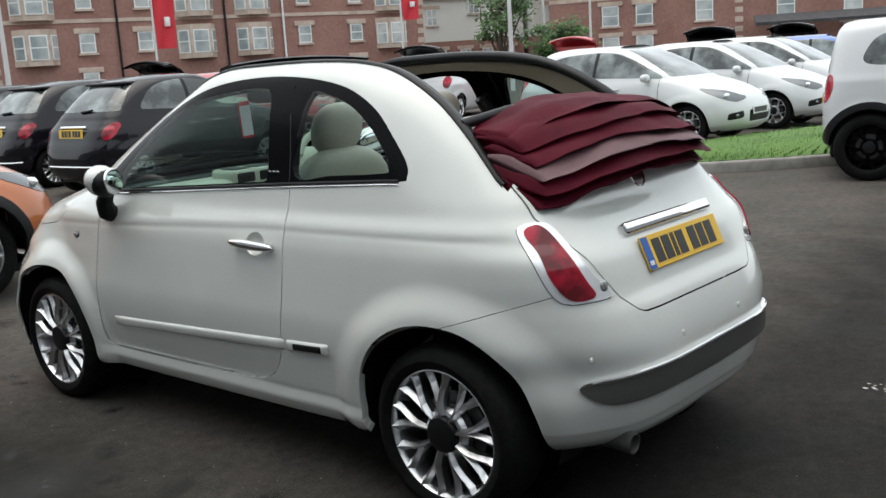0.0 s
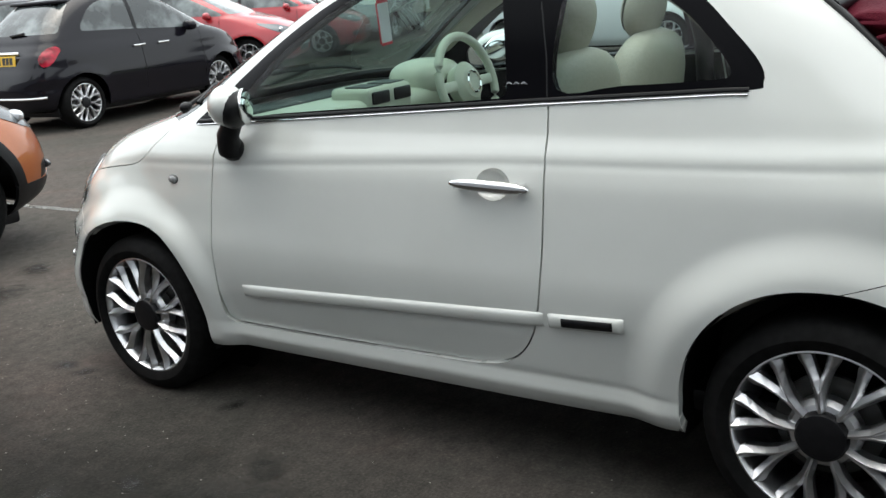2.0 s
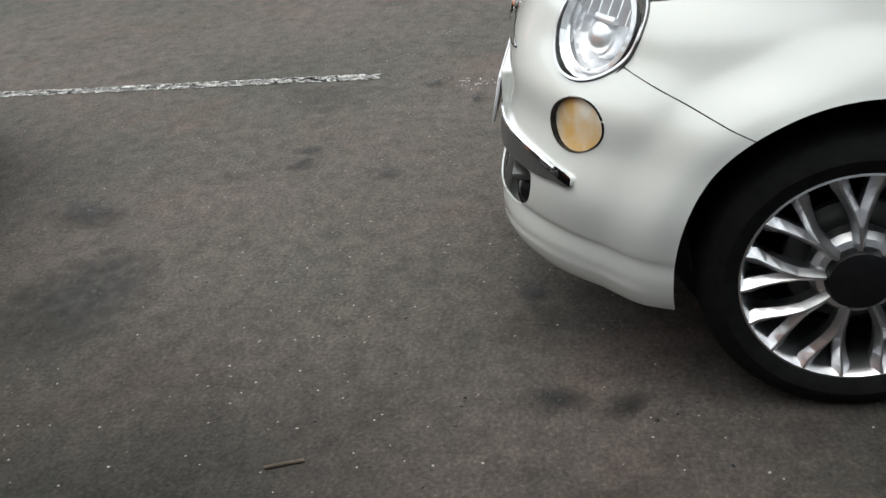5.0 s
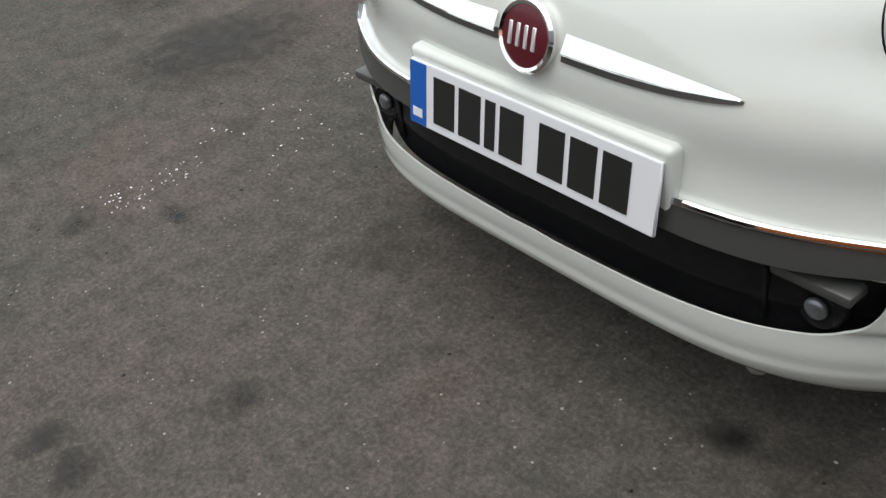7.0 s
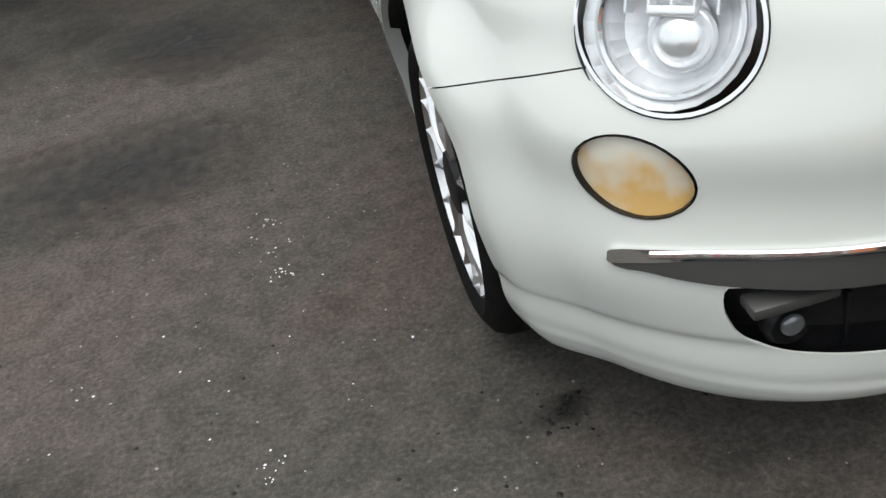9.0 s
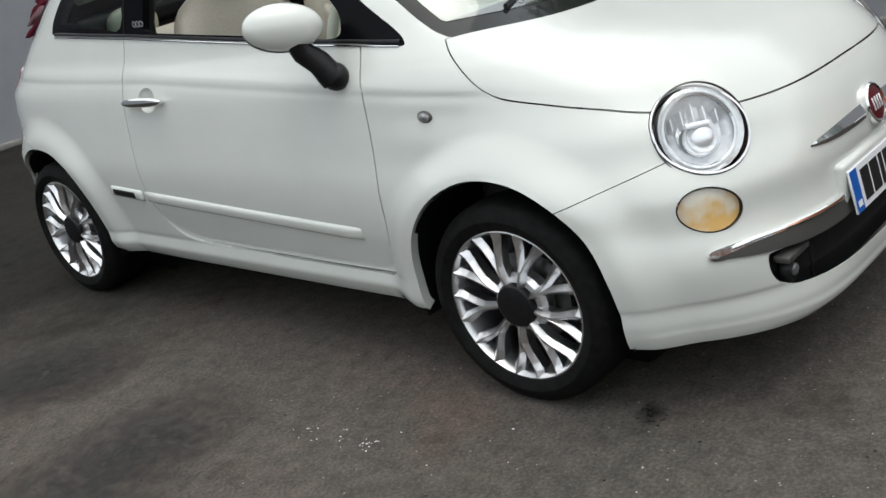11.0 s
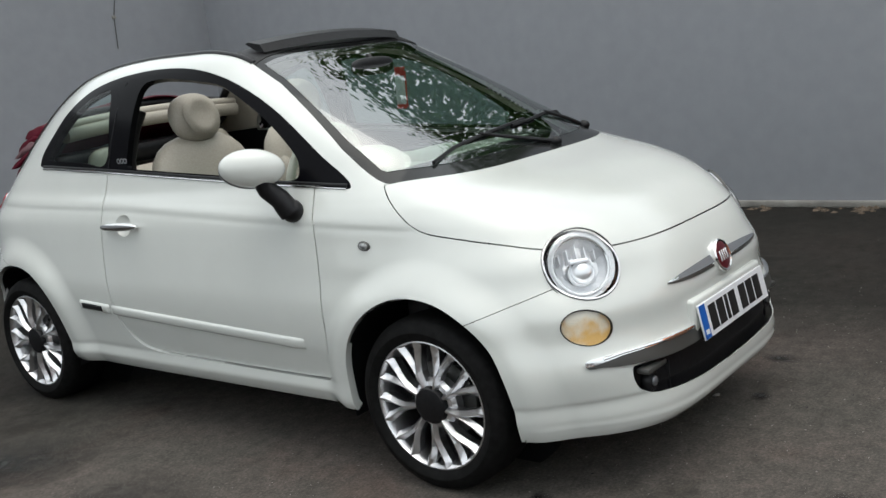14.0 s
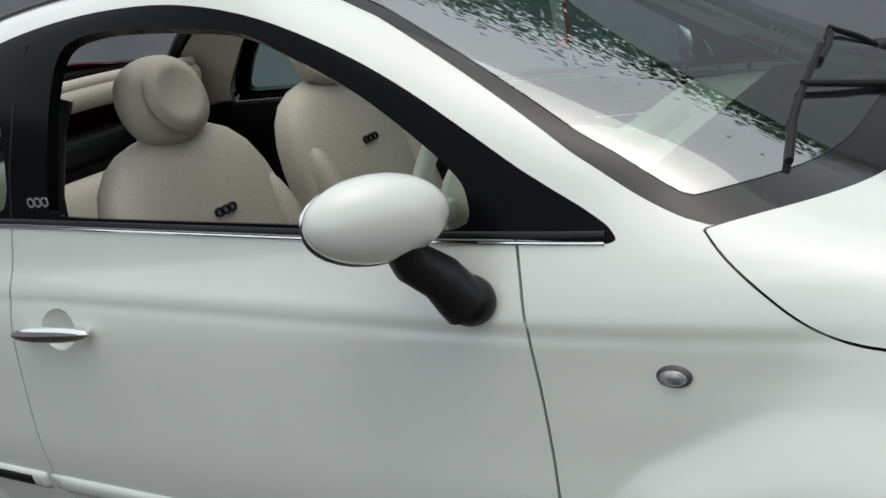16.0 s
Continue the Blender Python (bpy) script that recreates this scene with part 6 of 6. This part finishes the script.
def house(name, label, x, y, turn, w, h, upper, windows_):
    b = thing(name, label, "building", m=pose(x, y, 0, 0, 0, turn))
    part("wall", slab((-w / 2, 0, 0), (w / 2, 8, 2.9)), BRICK, b, "red brick ground floor", smooth=False)
    part("upper_wall", slab((-w / 2, -0.02, 2.9), (w / 2, 8, h)), upper, b, "upper storey", smooth=False)
    bm = bmesh.new()
    vs = [bm.verts.new(p) for p in ((-w / 2 - 0.3, -0.4, h), (w / 2 + 0.3, -0.4, h), (0, -0.4, h + w * 0.36), (-w / 2 - 0.3, 8.4, h), (w / 2 + 0.3, 8.4, h), (0, 8.4, h + w * 0.36))]
    for q in ((0, 2, 5, 3), (1, 4, 5, 2), (0, 1, 2), (3, 5, 4)):
        bm.faces.new([vs[i] for i in q])
    part("roof", bm, SLATE, b, "dark tiled gable roof", smooth=False)
    for wx, wz in windows_:
        window(b, wx, wz, 0.85, 1.25, -0.02, 2)
    return b


# white-gabled houses between the terrace and the next brick block
house("gabled_house", "white rendered gable over a red brick ground floor", 61.2, 47.0, -39, 8.5, 6.2, RENDERED, ((-2.6, 1.6), (-0.6, 1.6), (1.2, 1.6), (3.0, 1.6), (-3.2, 4.8), (3.1, 4.8), (0.2, 5.6)))
house("gabled_house", "white rendered house partly behind a tree", 66.9, 40.3, -39, 8.0, 6.0, RENDERED, ((-2.4, 1.6), (1.8, 1.6), (-2.4, 4.6), (2.0, 4.6)))
brick2 = house("brick_house", "plain red-brick gable end", 65.0, 32.6, -51, 11.0, 9.0, BRICK, ())
b = thing("brick_block", "red-brick block with stone dressings and a pent roof", "building", m=pose(60.1, 23.1, 0, 0, 0, -63))
part("wall", slab((-13, 0, 0), (16, 9, 9)), BRICK, b, "red brick wall", smooth=False)
for z in (4.75, 7.4):
    part("string_course", slab((-13, -0.06, z - 0.12), (16, 0.0, z + 0.12)), STONE, b, smooth=False)
for x in (-9, -6.8, -3, 2, 6, 10):
    for z in (1.6, 3.6, 6.0):
        window(b, x, z, 1.1, 1.3, 0.0)
for z in np.arange(0.3, 8.8, 0.6):
    part("quoin", slab((-1.1, -0.05, z), (-0.6, 0.0, z + 0.34)), STONE, b, smooth=False)
part("pent_roof", slab((0, -2.0, 2.9), (16, 0.0, 3.1), 0, 1, Matrix.Rotation(radians(14), 4, "X")), SLATE, b, "grey pent roof", smooth=False)


def flag(x, y, ztop, drop, label):
    f = thing("flag_pole", label, "flag", "forecourt flags", pose(x, y, 0))
    part("pole", tube([(0, 0, 0), (0, 0, ztop + 0.1)], 0.045, 10, 0.03), POLE, f, "pale slim pole")
    n, k = 8, 14
    vs, fs = [], []
    for i in range(k + 1):
        for j in range(n + 1):
            t, s = i / k, j / n
            w = 0.75 * (1 - 0.25 * t) * s
            vs.append((0.04 + w * 0.75, -w * 0.6 + 0.05 * math.sin(6 * s + 5 * t), ztop - drop * t - 0.12 * s * (1 - t)))
    for i in range(k):
        for j in range(n):
            a = i * (n + 1) + j
            fs.append((a, a + 1, a + n + 2, a + n + 1))
    ob = mesh_object("banner", vs, fs, FLAGRED, f, "bright red banner")
    part("banner_mark", slab((0.25, -0.33, ztop - drop * 0.72), (0.38, -0.20, ztop - drop * 0.6), 0.01), UPVC, ob)
    part("banner_seam", tube([(0.03, 0, ztop), (0.03, 0, ztop - drop)], 0.02, 6), FLAGRED, ob)


def along(dx, dy, d):
    return -2.99 + dx * d, -4.315 + dy * d


for dx, dy, d, zt, drop in ((0.56, 0.829, 31.8, 4.6, 2.3), (0.737, 0.676, 35.6, 4.4, 1.5), (0.847, 0.531, 31.8, 4.2, 1.1)):
    flag(*along(dx, dy, d), zt, drop, "tall pole with a red advertising flag")
for dx, dy, d, h in ((0.804, 0.595, 43, 9.0), (0.823, 0.569, 56, 7.0), (0.446, 0.895, 37.5, 6.0)):
    x, y = along(dx, dy, d)
    p = thing("lamp_post", "grey steel lamp post", "lamp post", "lamp posts", pose(x, y, 0))
    part("post", tube([(0, 0, 0), (0, 0, h)], 0.10, 10, 0.06), POLE, p)
    part("lamp_arm", tube([(0, 0, h - 0.1), (0.6, 0, h + 0.1), (1.1, 0, h + 0.1)], 0.04, 8), POLE, p)


def tree(x, y, trunk_h, crown_r, crown_h, leaves, seed, size=0.10, label="leafy green broadleaf tree", clumps=90):
    rd = random.Random(seed)
    t = thing("tree", label, "tree", "trees", pose(x, y, 0))
    part("trunk", tube([(0, 0, 0), (0.1, 0.05, trunk_h * 0.5), (0.0, 0.1, trunk_h), (0.1, 0, trunk_h + crown_h * 0.45)], 0.20, 10, 0.06), BARK, t)
    centres = []
    for _ in range(14):
        a, e = rd.random() * 6.28, rd.uniform(0.1, 1.2)
        tip = Vector((math.cos(a) * math.cos(e) * crown_r * 0.8, math.sin(a) * math.cos(e) * crown_r * 0.8, trunk_h + crown_h * (0.25 + 0.6 * math.sin(e))))
        st = Vector((0, 0, trunk_h * rd.uniform(0.7, 1.1)))
        mid = (st + tip) / 2 + Vector((rd.gauss(0, 0.2), rd.gauss(0, 0.2), rd.gauss(0.2, 0.2)))
        part("limb", tube([st, mid, tip], 0.07, 6, 0.015), BARK, t)
    for _ in range(clumps):
        a, e, r = rd.random() * 6.28, math.asin(rd.uniform(-0.75, 1)), crown_r * rd.uniform(0.45, 1.02)
        centres.append((Vector((math.cos(a) * math.cos(e) * r, math.sin(a) * math.cos(e) * r, trunk_h + crown_h * 0.5 + math.sin(e) * r * crown_h / (2 * crown_r))), rd.uniform(0.25, 0.6) * crown_r / 2.4))
    vs, fs = [], []
    for _ in range(leaves):
        c, r = centres[rd.randrange(len(centres))]
        p = c + Vector((rd.gauss(0, r), rd.gauss(0, r), rd.gauss(0, r * 0.7)))
        d = Vector((rd.gauss(0, 1), rd.gauss(0, 1), rd.gauss(0, 0.6))).normalized()
        q = d.orthogonal().normalized()
        s = size * rd.uniform(0.6, 1.4)
        k = len(vs)
        vs += [p, p + d * s * 0.5 + q * s * 0.32, p + d * s, p + d * s * 0.5 - q * s * 0.32]
        fs.append((k, k + 1, k + 2, k + 3))
    mesh_object("crown", vs, fs, LEAF, t, "uneven crown of small green leaves", False)


# trees behind the grey wall, mirrored in the car's glass
tree(-8.6, -4.4, 2.2, 3.5, 5.8, 26000, 3, 0.13, clumps=150)
tree(-9.8, 1.7, 2.0, 2.7, 4.4, 14000, 4, 0.13, clumps=110)
tree(-8.8, 8.5, 2.2, 2.8, 5.0, 7000, 5)
x, y = along(0.799, 0.602, 53.5)
tree(x, y, 1.2, 1.5, 5.5, 3500, 6, 0.20, clumps=50)
for i, (dx, dy) in enumerate(((0.825, 0.565), (0.832, 0.554), (0.839, 0.544))):
    x, y = along(dx, dy, 47)
    tree(x, y, 0.3, 0.85, 2.6, 2600, 7 + i, 0.14, "dense dark green hedge tree", 40)
